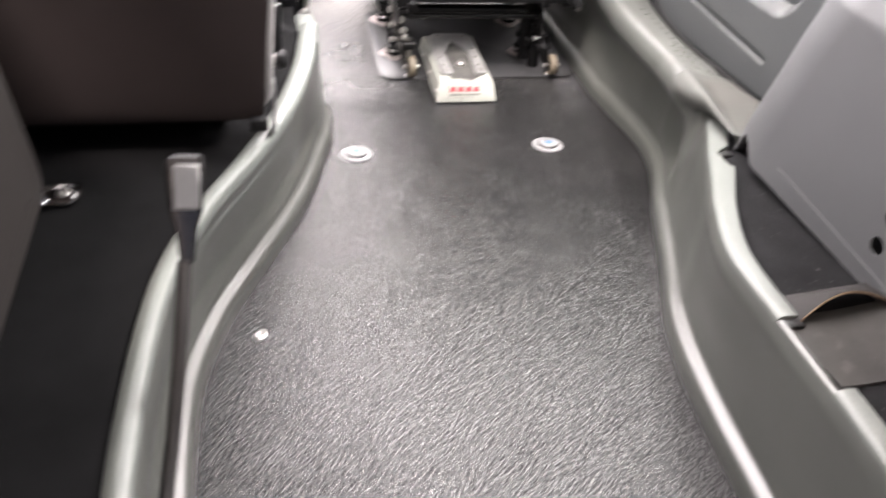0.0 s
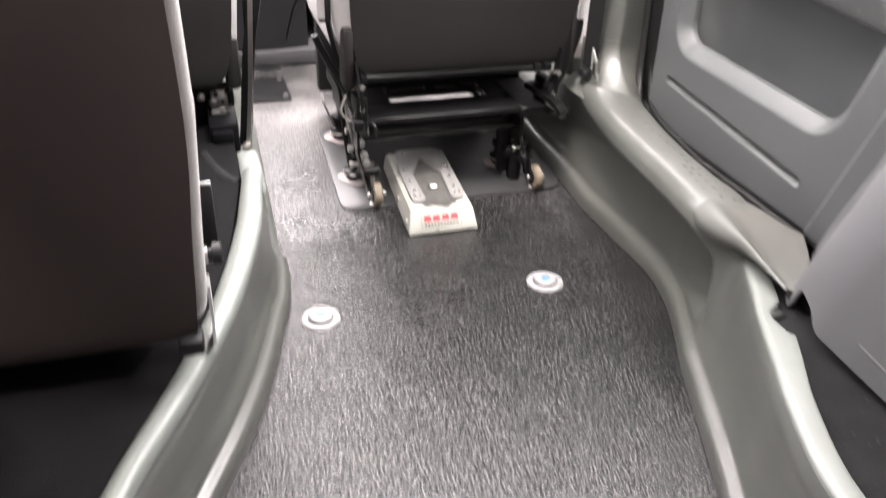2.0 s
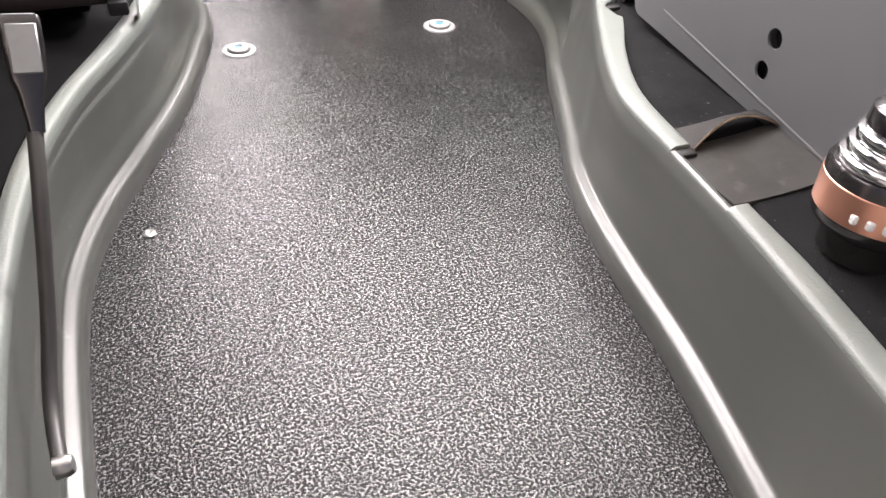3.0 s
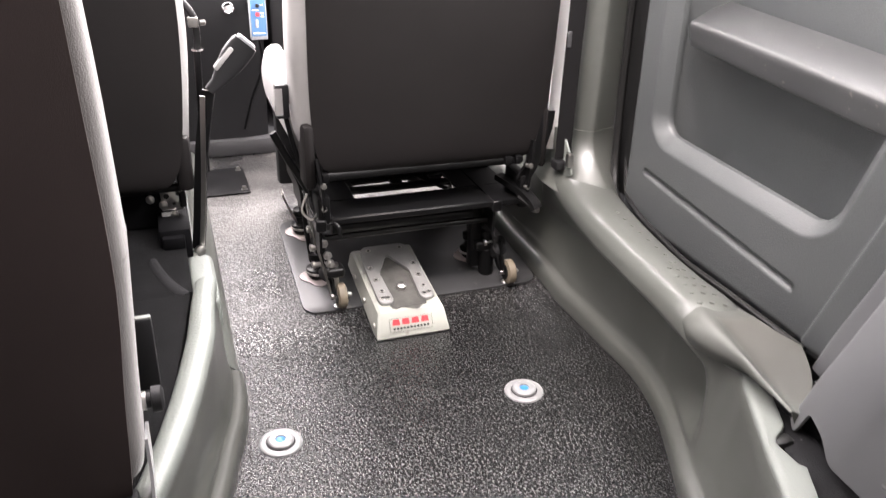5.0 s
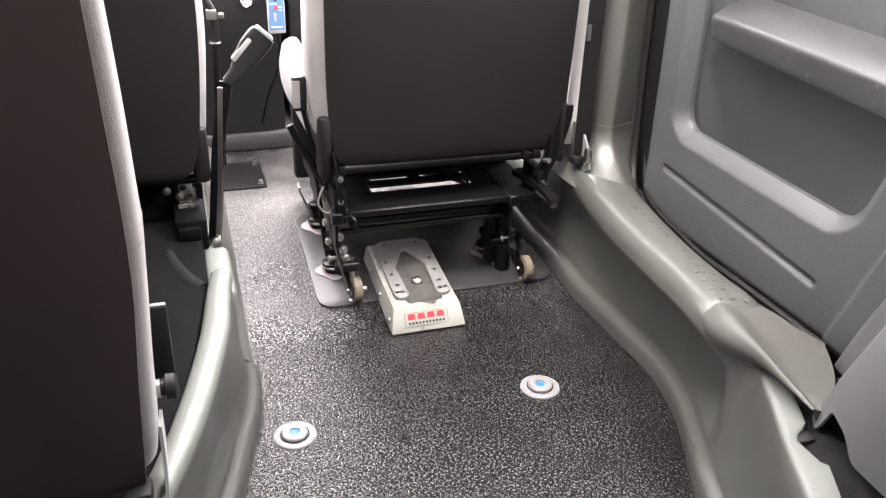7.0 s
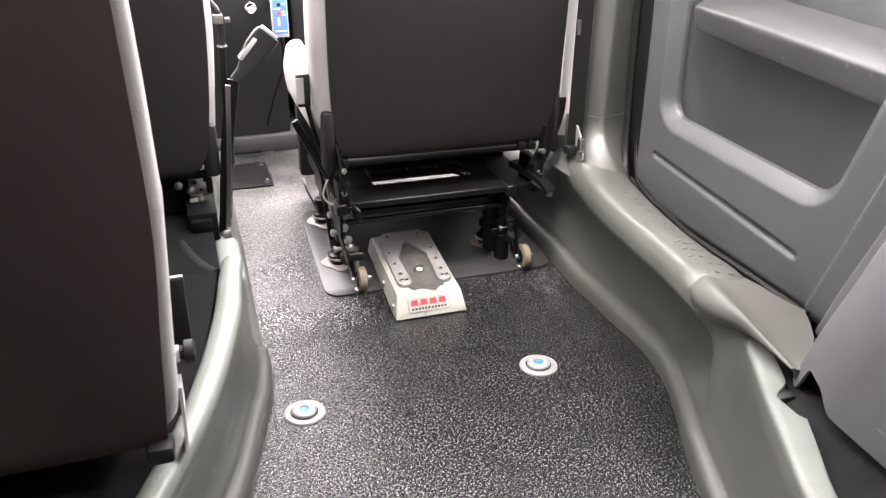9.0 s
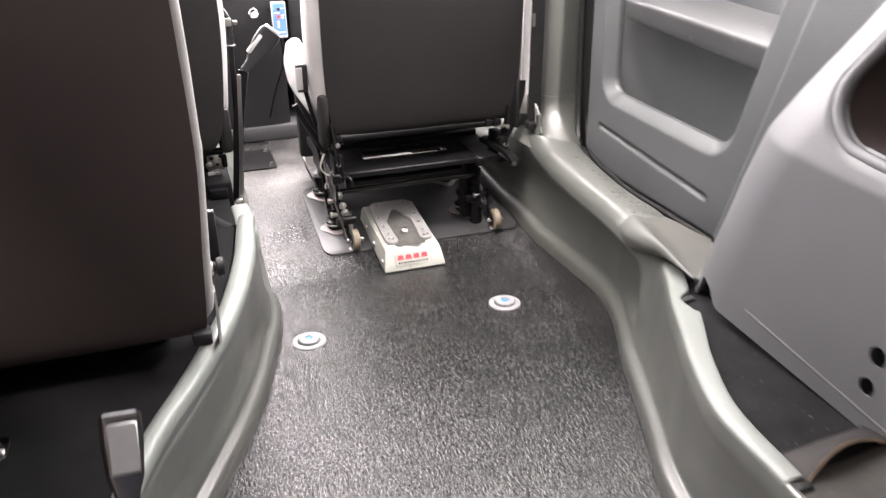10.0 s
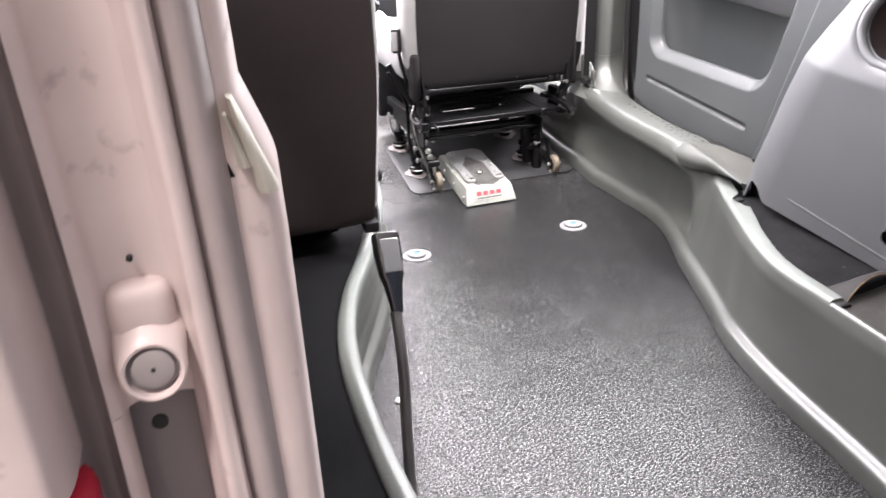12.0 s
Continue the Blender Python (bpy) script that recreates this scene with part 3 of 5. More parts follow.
def loose_flap():
    """A torn felt piece folded back over bare metal where the ledge is open."""
    t = thing("torn_carpet", (0.3, -1.35, 0.25), "torn carpet edge curling up over bare sheet metal", "carpet")
    rings = []
    for u in np.linspace(0, 1, 22):
        x = 0.236 + 0.155 * u
        lift = 0.027 * math.sin(math.pi * u) ** 0.9
        base = 0.236 + 0.09 * (x - 0.2)
        bow = 0.016 * math.sin(math.pi * u)
        top = [(-1.235, 0.006), (-1.255 + bow * 0.3, 0.007 + lift * 0.45), (-1.275 + bow * 0.6, 0.007 + lift * 0.85), (-1.292 + bow, 0.006 + lift)]
        rings.append([(x, y, base + z) for y, z in top] + [(x, y, base + z - 0.004) for y, z in reversed(top)])
    part("flap", loft(rings), LEATHER, t)
    part("frayed_edge", tube([(x, y - 0.001, z - 0.002) for x, y, z in (r[3] for r in rings)], 0.0015, sides=6), FRAY, t, "tan frayed edge")
    rings = []
    for v in np.linspace(0, 1, 10):
        y = -1.275 - 0.145 * v
        line = [(x, y, 0.242 + 0.09 * (x - 0.2) - 0.006 * math.sin(math.pi * (x - 0.2) / 0.19)) for x in np.linspace(0.205 + 0.012 * v, 0.392, 12)]
        rings.append(line + [(line[-1][0] + 0.004, y, 0.235), (0.21, y, 0.225)])
    part("sheet_metal", loft(rings), material("dull primed sheet metal", (0.036, 0.034, 0.031), 0.36, spread=0.45, scale=22, grain=0.1, grain_scale=120, spots=(0.075, 0.072, 0.066), spot_scale=35, spot_level=0.6, spot_soft=0.2), t, "dull bare sheet metal")


loose_flap()

# ---- sliding door, pillar and quarter panels ----


def sliding_door():
    t = thing("sliding_door", (0.6, -0.3, 0.27), "closed grey plastic-lined sliding door with a storage pocket", "door")
    ys, zs = np.linspace(0.03, -1.02, 290), np.linspace(0.235, 0.96, 230)
    Y, Z = np.meshgrid(ys, zs)
    X = 0.583 + 0.0 * Y
    # edge roll at the front and the bottom
    X += 0.05 * (1 - smooth_step(0.03 - Y, 0.0, 0.05)) ** 2 + 0.02 * (1 - smooth_step(Z, 0.235, 0.27)) ** 2
    # bevelled rim round the pocket
    def pocket(y, z):
        a, b, c, r = -0.11 - y, y + 0.575 + 0.33 * (z - 0.47), z - 0.479 - 0.027 * (y + 0.1), 0.03
        near = np.minimum(np.minimum(a, b), c)
        k1 = np.where((a < r) & (c < r), r - np.sqrt(np.maximum(r - a, 0) ** 2 + np.maximum(r - c, 0) ** 2), 9)
        k2 = np.where((b < r) & (c < r), r - np.sqrt(np.maximum(r - b, 0) ** 2 + np.maximum(r - c, 0) ** 2), 9)
        return np.minimum(near, np.minimum(k1, k2))
    dist = pocket(Y, Z)
    X += 0.024 * np.clip((dist + 0.040) / 0.028, 0, 1) ** 1.15
    # raised border beyond the pocket
    X -= 0.012 * smooth_step(-Y - 0.665 - 0.36 * (Z - 0.45), 0.0, 0.016)
    # long moulded groove
    ax, az, bx, bz = -0.078, 0.371, -0.546, 0.333
    L2 = (bx - ax) ** 2 + (bz - az) ** 2
    u = np.clip(((Y - ax) * (bx - ax) + (Z - az) * (bz - az)) / L2, 0, 1)
    d = np.hypot(Y - (ax + u * (bx - ax)), Z - (az + u * (bz - az)))
    X += 0.008 * (1 - smooth_step(d, 0.001, 0.011))
    bm = bmesh.new()
    vs = [[bm.verts.new((X[i, j], Y[i, j], Z[i, j])) for j in range(len(ys))] for i in range(len(zs))]
    for i in range(len(zs) - 1):
        for j in range(len(ys) - 1):
            if max(dist[i, j], dist[i + 1, j], dist[i, j + 1], dist[i + 1, j + 1]) < -0.008:
                bm.faces.new((vs[i][j], vs[i][j + 1], vs[i + 1][j + 1], vs[i + 1][j]))
    bmesh.ops.delete(bm, geom=[v for v in bm.verts if not v.link_faces], context="VERTS")
    lip = [e for e in bm.edges if len(e.link_faces) == 1 and all(abs(float(pocket(v.co.y, v.co.z)) + 0.012) < 0.012 for v in e.verts)]
    for v in {v for e in lip for v in e.verts}:
        for _ in range(3):
            d0 = float(pocket(v.co.y, v.co.z))
            g = Vector((0, float(pocket(v.co.y + 1e-4, v.co.z)) - d0, float(pocket(v.co.y, v.co.z + 1e-4)) - d0)) / 1e-4
            if g.length > 0.1:
                v.co += g * ((-0.012 - d0) / g.length_squared)
    grown = bmesh.ops.extrude_edge_only(bm, edges=lip)["geom"]
    bmesh.ops.translate(bm, vec=(0.012, 0, 0), verts=[v for v in grown if isinstance(v, bmesh.types.BMVert)])
    rim = [e for e in bm.edges if len(e.link_faces) == 1 and max(float(pocket(v.co.y, v.co.z)) for v in e.verts) < -0.03]
    grown = bmesh.ops.extrude_edge_only(bm, edges=rim)["geom"]
    for v in grown:
        if isinstance(v, bmesh.types.BMVert):
            v.co.x = 0.70
    part("door_panel", bm, DOOR_GREY, t, angle=50)
    # deep pocket behind the rim, lower than its edge
    outline = [(-0.088, 0.97), (-0.088, 0.60), (-0.088, 0.40), (-0.11, 0.345), (-0.30, 0.335), (-0.52, 0.33), (-0.585, 0.36), (-0.612, 0.48), (-0.66, 0.66), (-0.74, 0.97)]
    rings = []
    for d, k in ((0.0, 0.0), (0.02, 0.02), (0.045, 0.08), (0.075, 0.16), (0.095, 0.28), (0.105, 0.5)):
        rings.append([(0.602 + d, y + (-0.30 - y) * k, z + (0.66 - z) * k * 0.6 * float(z < 0.66)) for y, z in spline(outline, 60)])
    bm = loft(rings, closed=False)
    bm.faces.new([bm.verts.new(p) for p in rings[-1]])
    part("pocket", bm, DOOR_GREY, t, "deep shaded storage pocket", angle=70)
    # arm rest across the pocket, worn on top
    rings = []
    for y, k in ((-0.1235, 0.25), (-0.1245, 0.6), (-0.128, 0.85), (-0.135, 1.0), (-0.25, 1.0), (-0.40, 1.0), (-0.55, 1.0), (-0.66, 1.0), (-0.76, 1.0)):
        top, low = 0.704 - 0.05 * (-y - 0.124), 0.655 - 0.062 * (-y - 0.124)
        line = spline([(0.688, top + 0.035), (0.65, top + 0.024), (0.612, top + 0.006), (0.603, top - 0.002), (0.602, top - 0.012), (0.604, (top + low) / 2), (0.607, low + 0.008), (0.614, low), (0.65, low + 0.006), (0.688, low + 0.012)], 30)
        rings.append([(0.688 - (0.688 - x) * (0.9 + 0.1 * k), y, top - 0.02 + (z - top + 0.02) * k) for x, z in line])
    part("arm_rest", loft(rings), ARM_GREY, t, "moulded arm rest worn on top", angle=60)
    # rubber seal round the opening
    seal = spline([(0.600, 0.085, 0.98), (0.600, 0.085, 0.6), (0.598, 0.078, 0.42), (0.588, 0.055, 0.325), (0.566, 0.0, 0.283), (0.545, -0.094, 0.273), (0.534, -0.182, 0.270), (0.522, -0.294, 0.268), (0.523, -0.45, 0.268), (0.53, -0.62, 0.262)], 70)
    # dark block added for the shade in the gap; hides the lit door edge
    part("gap_filler", box((0.606, 0.02, 0.27), (0.66, 0.112, 1.5), 0.006), RUBBER, t, "dark block standing in for the shaded gap beside the pillar")
    part("seal", tube(seal, 0.010, sides=8), RUBBER, t, "black rubber door seal")
    inner = [p + np.array((0.018, -0.022, 0.008)) for p in seal]
    part("inner_seal", tube(inner, 0.006, sides=8), RUBBER, t, "thin black seal lip")
    return t


def b_pillar():
    t = thing("pillar_trim", (0.53, 0.15, 0.3), "dark grey rounded door pillar trim rising from the sill", "trim")
    rings = []
    for z in np.linspace(0.40, 1.60, 14):
        line = spline([(0.605, 0.112), (0.572, 0.100), (0.548, 0.091), (0.537, 0.090), (0.523, 0.100), (0.508, 0.120), (0.501, 0.15), (0.507, 0.20), (0.53, 0.24), (0.60, 0.25)], 40)
        rings.append([(x + 0.02 * (z - 0.4), y, z) for x, y in line])
    part("upper_trim", loft(rings), PLASTIC, t, angle=60)
    rings = []
    for z in np.linspace(0.288, 0.415, 16):
        k = (1 - float(np.clip((z - 0.288) / 0.12, 0, 1))) ** 2
        line = spline([(0.607, 0.110 - 0.05 * k), (0.572, 0.098 - 0.10 * k), (0.547, 0.089 - 0.13 * k), (0.536 - 0.01 * k, 0.088 - 0.14 * k), (0.522 - 0.04 * k, 0.098 - 0.13 * k), (0.507 - 0.055 * k, 0.118 - 0.10 * k), (0.499 - 0.06 * k, 0.15 - 0.03 * k), (0.505 - 0.05 * k, 0.20), (0.53 - 0.02 * k, 0.245), (0.60, 0.26)], 44)
        rings.append([(x, y, z) for x, y in line])
    part("lower_trim", loft(rings), PLASTIC, t, "paler grey foot of the pillar", angle=60)
    # cut front edge of the foot, bent round the seat latch
    edge = [(0.05, 0.33), (0.101, 0.30), (0.15, 0.27), (0.179, 0.246), (0.195, 0.20), (0.227, 0.174), (0.262, 0.178), (0.284, 0.193), (0.288, 0.225), (0.285, 0.257), (0.22, 0.272), (0.208, 0.290), (0.222, 0.303), (0.263, 0.306), (0.22, 0.35), (0.19, 0.385), (0.155, 0.414), (0.11, 0.42), (0.06, 0.37)]
    turn = Matrix(((0.0, 0.0, -1.0), (-1.0, 0.0, 0.0), (0.0, 1.0, 0.0)))
    part("cut_edge", plate([(-y, z) for y, z in edge], 0.005, (0.475, 0.0, 0.0), turn, 0.0018), PLASTIC_LIGHT, t, "pale cut edge of the pillar foot")
    b = thing("seat_belt", (0.468, 0.09, 0.35), "black seat belt webbing rising from a buckled floor anchor", "seat belt")
    part("webbing", strip([(0.468, 0.092, 0.355), (0.474, 0.10, 0.55), (0.48, 0.105, 0.75), (0.49, 0.12, 1.15)], (0.9, -0.3, 0), 0.036, 0.003, 14), WEB, b)
    part("anchor", box((0.447, 0.078, 0.330), (0.474, 0.112, 0.352), 0.005), DARK_PLASTIC, b)
    part("anchor_pin", box((0.462, 0.052, 0.345), (0.477, 0.068, 0.378), 0.004), STEEL, b, "bright metal anchor tip")
    part("tag", box((0.459, 0.1005, 0.61), (0.469, 0.103, 0.645), 0.001, 1), KICK, b, "small pale printed tag")
    # white strip painted in place of the bright window light past the belt
    m = thing("daylight_strip", (0.5, 0.2, 0.35), "white strip standing in for daylight beside the seat belt", "trim")
    part("cover", strip([(0.466, 0.155, 0.36), (0.472, 0.155, 0.6), (0.482, 0.155, 1.2)], (0.9, -0.3, 0), 0.028, 0.012, 10), WHITE, m)
    return t


def panel_grid(side, name, label, holes):
    """Quarter panel over a wheel arch: curled front edge, big recess, rib and round holes. side: 1 right, -1 left."""
    t = thing(name, (0.4 if side > 0 else -0.83, -1.3, 0.26), label, "trim panel")
    front = spline([(-0.655, 0.24), (-0.685, 0.33), (-0.72, 0.42), (-0.762, 0.53), (-0.82, 0.65), (-0.888, 0.76), (-0.935, 0.84), (-0.985, 0.93), (-1.03, 1.02), (-1.085, 1.15)], 60)
    nu, nv = 280, 170
    us = np.linspace(0, 1, nu)
    V = np.linspace(0, 1, nv)
    grid = np.zeros((nv, nu, 3))
    for i, v in enumerate(V):
        ztop = 1.15
        for j, u in enumerate(us):
            z0 = 0.272
            z = z0 + v * (ztop - z0)
            yf = float(np.interp(z, front[:, 1], front[:, 0]))
            y = yf + u * (-1.73 - yf)
            grid[i, j] = (0, y, z)
    Y, Z = grid[..., 1], grid[..., 2]
    # the lower edge falls a little towards the back, with an arch at the front
    fall = (1 - V)[:, None] ** 2
    Z += fall * (-0.10 * (-Y - 0.8) * 0.55)
    Z += fall * 0.026 * np.exp(-((Y + 0.836) / 0.036) ** 4)
    Z -= fall * 0.028 * smooth_step(Y, -0.815, -0.785)
    # front edge curl
    along = (Y - np.interp(Z, front[:, 1], front[:, 0])[...]) * -1

    def bulge(d):
        strip_x = 0.552 - 0.18 * np.minimum(d, 0.1) + 0.03 * (1 - smooth_step(d, 0.0, 0.012))
        body_x = 0.385 + 0.05 * (1 - np.clip((d - 0.10) / 0.13, 0, 1)) ** 2
        k = smooth_step(d, 0.084, 0.108)
        return strip_x * (1 - k) + body_x * k
    X = bulge(along)
    X += 0.30 * np.maximum(Z - 0.598 + 0.045 * (-Y - 0.9), 0)
    # recess

    def recess(y, z):
        a, b, c, r = -1.035 - y - 0.25 * np.maximum(0.69 - z, 0) - 0.6 * np.maximum(z - 0.71, 0), y + 1.68, z - (0.618 - 0.09 * (-y - 1.1)), 0.06
        near = np.minimum(np.minimum(a, b), c)
        k1 = np.where((a < r) & (c < r), r - np.sqrt(np.maximum(r - a, 0) ** 2 + np.maximum(r - c, 0) ** 2), 9)
        k2 = np.where((b < r) & (c < r), r - np.sqrt(np.maximum(r - b, 0) ** 2 + np.maximum(r - c, 0) ** 2), 9)
        return np.minimum(near, np.minimum(k1, k2))
    dist = recess(Y, Z)
    X += 0.02 * smooth_step(dist, -0.006, 0.008)
    if side < 0:
        X = -0.44 - X
    bm = bmesh.new()
    vs = [[bm.verts.new((X[i, j], Y[i, j], Z[i, j])) for j in range(nu)] for i in range(nv)]
    for i in range(nv - 1):
        for j in range(nu - 1):
            q = (vs[i][j], vs[i][j + 1], vs[i + 1][j + 1], vs[i + 1][j])
            cy, cz = sum(v.co.y for v in q) / 4, sum(v.co.z for v in q) / 4
            if dist[i, j] > 0.008:
                continue
            if any(math.hypot(cy - hy, cz - hz) < hr for hy, hz, hr in holes):
                continue
            bm.faces.new(q)
    for row in vs:
        for v in row:
            for hy, hz, hr in holes:
                dd = math.hypot(v.co.y - hy, v.co.z - hz)
                if v.link_faces and dd < hr * 1.28 and any(len(e.link_faces) == 1 for e in v.link_edges):
                    v.co.y, v.co.z = hy + (v.co.y - hy) * hr / dd, hz + (v.co.z - hz) * hr / dd
    bmesh.ops.delete(bm, geom=[v for v in bm.verts if not v.link_faces], context="VERTS")
    for v in bm.verts:
        y, z = v.co.y, v.co.z
        if -1.72 < y < -0.99 and 0.55 < z < 1.145 and any(len(e.link_faces) == 1 for e in v.link_edges):
            for _ in range(3):
                d0 = float(recess(v.co.y, v.co.z))
                if abs(d0) > 0.025:
                    break
                g = Vector((0, float(recess(v.co.y + 1e-4, v.co.z)) - d0, float(recess(v.co.y, v.co.z + 1e-4)) - d0)) / 1e-4
                if g.length > 0.1:
                    v.co += g * ((0.012 - d0) / g.length_squared)
    body = part("panel", bm, PANEL_GREY if side > 0 else PANEL_SHADED, t, angle=60)
    thick = body.modifiers.new("thickness", "SOLIDIFY")
    thick.thickness, thick.offset = 0.004, -1.0
    def surf(y, z):
        yf = float(np.interp(z, front[:, 1], front[:, 0]))
        x = float(bulge(yf - y)) + 0.30 * max(z - 0.598 + 0.045 * (-y - 0.9), 0.0)
        return x if side > 0 else -0.44 - x
    # rolled lip of the recess and moulded rib above the carpet
    rim = []
    for a in np.radians(np.linspace(62, -230, 120)):
        for d in np.linspace(0.12, 0.6, 400):
            y, z = -1.34 + d * math.cos(a), 0.85 + d * math.sin(a)
            if float(recess(y, z)) < 0.004:
                if z < 1.15:
                    rim.append((surf(y, z) + 0.009 * side, y, z))
                break
    part("recess_lip", tube(rim, 0.010, sides=12), PANEL_GREY if side > 0 else PANEL_SHADED, body, angle=60)
    far = 0.66 if side > 0 else -1.02
    rings = [[(x + (far - x) * k, y + (-1.36 - y) * 0.1 * k * k, z + (1.0 - z) * 0.1 * k * k) for x, y, z in rim] for k in (0.0, 0.3, 0.6, 0.85, 1.0)]
    bm = loft(rings, closed=False)
    bm.faces.new([bm.verts.new(p) for p in rings[-1]])
    part("recess", bm, FABRIC_DARK, t, "dark lined storage recess", angle=60)
    rib = [(surf(y, 0.303 - 0.104 * (-y - 0.962)) + 0.001 * side, y, 0.303 - 0.104 * (-y - 0.962)) for y in np.linspace(-0.962, -1.70, 40)]
    part("rib", tube(rib, 0.0062, sides=10), PANEL_GREY if side > 0 else PANEL_SHADED, body, angle=60)
    part("arch_back", box((0.438, -0.90, 0.215), (0.446, -0.775, 0.32)) if side > 0 else box((-0.886, -0.90, 0.215), (-0.878, -0.775, 0.32)), DARK_PLASTIC, t, "dark backing behind the small arch")
    for hy, hz, hr in holes:
        x = 0.40 if side > 0 else -0.84
        part("hole_cup", lathe((x, hy, hz), (side, 0, 0), [(0.0, hr * 1.3), (0.002, hr * 1.3), (0.03, hr * 1.2), (0.032, 0.001)], 20), DARK_PLASTIC, t, "dark hole through the panel")
    return t


sliding_door()
b_pillar()
panel_grid(1, "quarter_panel", "light grey plastic quarter panel with deep recess and three holes", ((-1.239, 0.487, 0.016), (-1.231, 0.369, 0.015), (-1.224, 0.317, 0.014)))
panel_grid(-1, "quarter_panel", "plastic quarter panel beside the rear seat, darkened for shade", ())

# ---- docking station and floor fittings ----
DOCK = Matrix.Rotation(math.atan(0.19), 3, "X")


def on_slope(x, y, up=0.0):
    """A place a little above the sloping floor."""
    return Vector((x, y, floor_z(y) + up))


def mounting_plate():
    t = thing("mounting_plate", (0.15, 0.13, 0.012), "worn black steel plate with rounded corners on the floor", "plate")
    part("plate", plate(rounded(-0.145, 0.0, 0.445, 0.385, 0.035), 0.005, (0, 0.122, floor_z(0.122) + 0.001), DOCK, 0.0015), PLATE_STEEL, t)
    for x, y in ((-0.09, 0.444), (-0.088, 0.254), (0.311, 0.256), (0.316, 0.437)):
        at = on_slope(x, y, 0.006)
        up = DOCK @ Vector((0, 0, 1))
        out = [(0.039 * (1 + 0.13 * math.cos(4 * a)) * math.cos(a), 0.039 * (1 + 0.13 * math.cos(4 * a)) * math.sin(a)) for a in (2 * math.pi * k / 40 for k in range(40))]
        lug = part("rosette", plate(out, 0.003, at, DOCK, 0.001), ROSETTE, t, "worn pale steel rosette")
        part("socket", lathe(at, up, [(0.002, 0.021), (0.012, 0.021), (0.014, 0.018), (0.010, 0.012), (0.004, 0.011)], 20), BLACK_STEEL, lug, "dark locking socket")
    for x, y in ((0.36, 0.135), (-0.066, 0.135), (0.04, 0.45), (0.2, 0.46)):
        part("bolt_head", lathe(on_slope(x, y, 0.005), DOCK @ Vector((0, 0, 1)), [(0, 0.008), (0.003, 0.008), (0.005, 0.005), (0.005, 0.001)], 12), STEEL, t)
    return t


def docking_station():
    t = thing("docking_station", (0.0825, 0.0, 0.0), "off-white steel wheelchair docking station with alloy guide plate", "docking station")
    # folded steel box, sloping front
    w0, w1 = -0.006, 0.164

    def at(y, up):
        return floor_z(y) + up
    rings = []
    for y, h, inset in ((-0.007, 0.004, -0.001), (-0.001, 0.02, 0.001), (0.013, 0.050, 0.006), (0.018, 0.0575, 0.008), (0.027, 0.060, 0.009), (0.15, 0.052, 0.009), (0.272, 0.047, 0.009), (0.28, 0.042, 0.007)):
        z0 = at(y, 0.004)
        z1 = at(y, max(h, 0.006)) if y > 0.03 else max(h, 0.006)
        r = 0.006
        rings.append([(w0, y, z0), (w0 + inset * 0.5, y, (z0 + z1) / 2), (w0 + inset, y, z1 - r * 0.6), (w0 + inset + r, y, z1), (w1 - inset - r, y, z1), (w1 - inset, y, z1 - r * 0.6), (w1 - inset * 0.5, y, (z0 + z1) / 2), (w1, y, z0)])
    part("housing", loft(rings), WHITE_PAINT, t, "off-white powder-coated housing", angle=28)
    # guide plates with a keyhole slot between them
    top = Vector((0.079, 0.03, 0.0625))
    tilt = Matrix.Rotation(math.atan2(at(0.27, 0.047) - 0.060, 0.24), 3, "X")
    half = [(-0.004, 0.196), (-0.036, 0.128), (-0.033, 0.055), (-0.031, 0.024), (-0.035, 0.013), (-0.043, 0.008), (-0.055, 0.009), (-0.064, 0.016), (-0.067, 0.028), (-0.066, 0.15), (-0.058, 0.232), (-0.046, 0.243)]
    left = half + [(-x, y) for x, y in reversed(half)]
    well = [(-0.04, -0.002), (0.04, -0.002), (0.05, 0.03), (0.044, 0.21), (-0.044, 0.21), (-0.05, 0.03)]
    part("grime", plate([(0.052 * math.cos(a) * (1 + 0.25 * math.sin(3 * a) + 0.12 * math.sin(7 * a)), 0.012 + 0.022 * math.sin(a) * (1 + 0.3 * math.cos(5 * a))) for a in (2 * math.pi * k / 48 for k in range(48))], 0.0005, top + Vector((0, 0, -0.0016)), tilt), GRIME, t, "dark grease smear on the housing")
    part("slot_well", plate(well, 0.0012, top + Vector((0, 0, -0.0015)), tilt), GRIME, t, "dark greasy slot between the guides")
    guide = part("guide_plate", plate(left, 0.008, top, tilt, 0.002), ALLOY, t, "worn brushed aluminium guide plate with bolts")
    for x, y in ((-0.044, 0.026), (-0.056, 0.028), (-0.050, 0.055), (-0.052, 0.10), (-0.054, 0.15), (0.044, 0.026), (0.056, 0.028), (0.050, 0.055), (0.052, 0.10), (0.054, 0.15), (-0.04, 0.222), (0.04, 0.222)):
        p = top + tilt @ Vector((x, y, 0.0082))
        up = tilt @ Vector((0, 0, 1))
        part("bolt", lathe(p, up, [(0, 0.0068), (0.0016, 0.0066), (0.0022, 0.005), (0.0004, 0.0035), (0.0004, 0.001)], 12), STEEL, guide)
        part("socket", lathe(p, up, [(0.0006, 0.0034), (0.0011, 0.0034), (0.0011, 0.001)], 8), BLACK_STEEL, guide)
    p = top + tilt @ Vector((0.0, 0.07, -0.003))
    part("locking_pin", lathe(p, tilt @ Vector((0, -0.25, 1)), [(0, 0.013), (0.008, 0.0125), (0.014, 0.010), (0.016, 0.003)], 18), STEEL, t, "worn round locking pin")
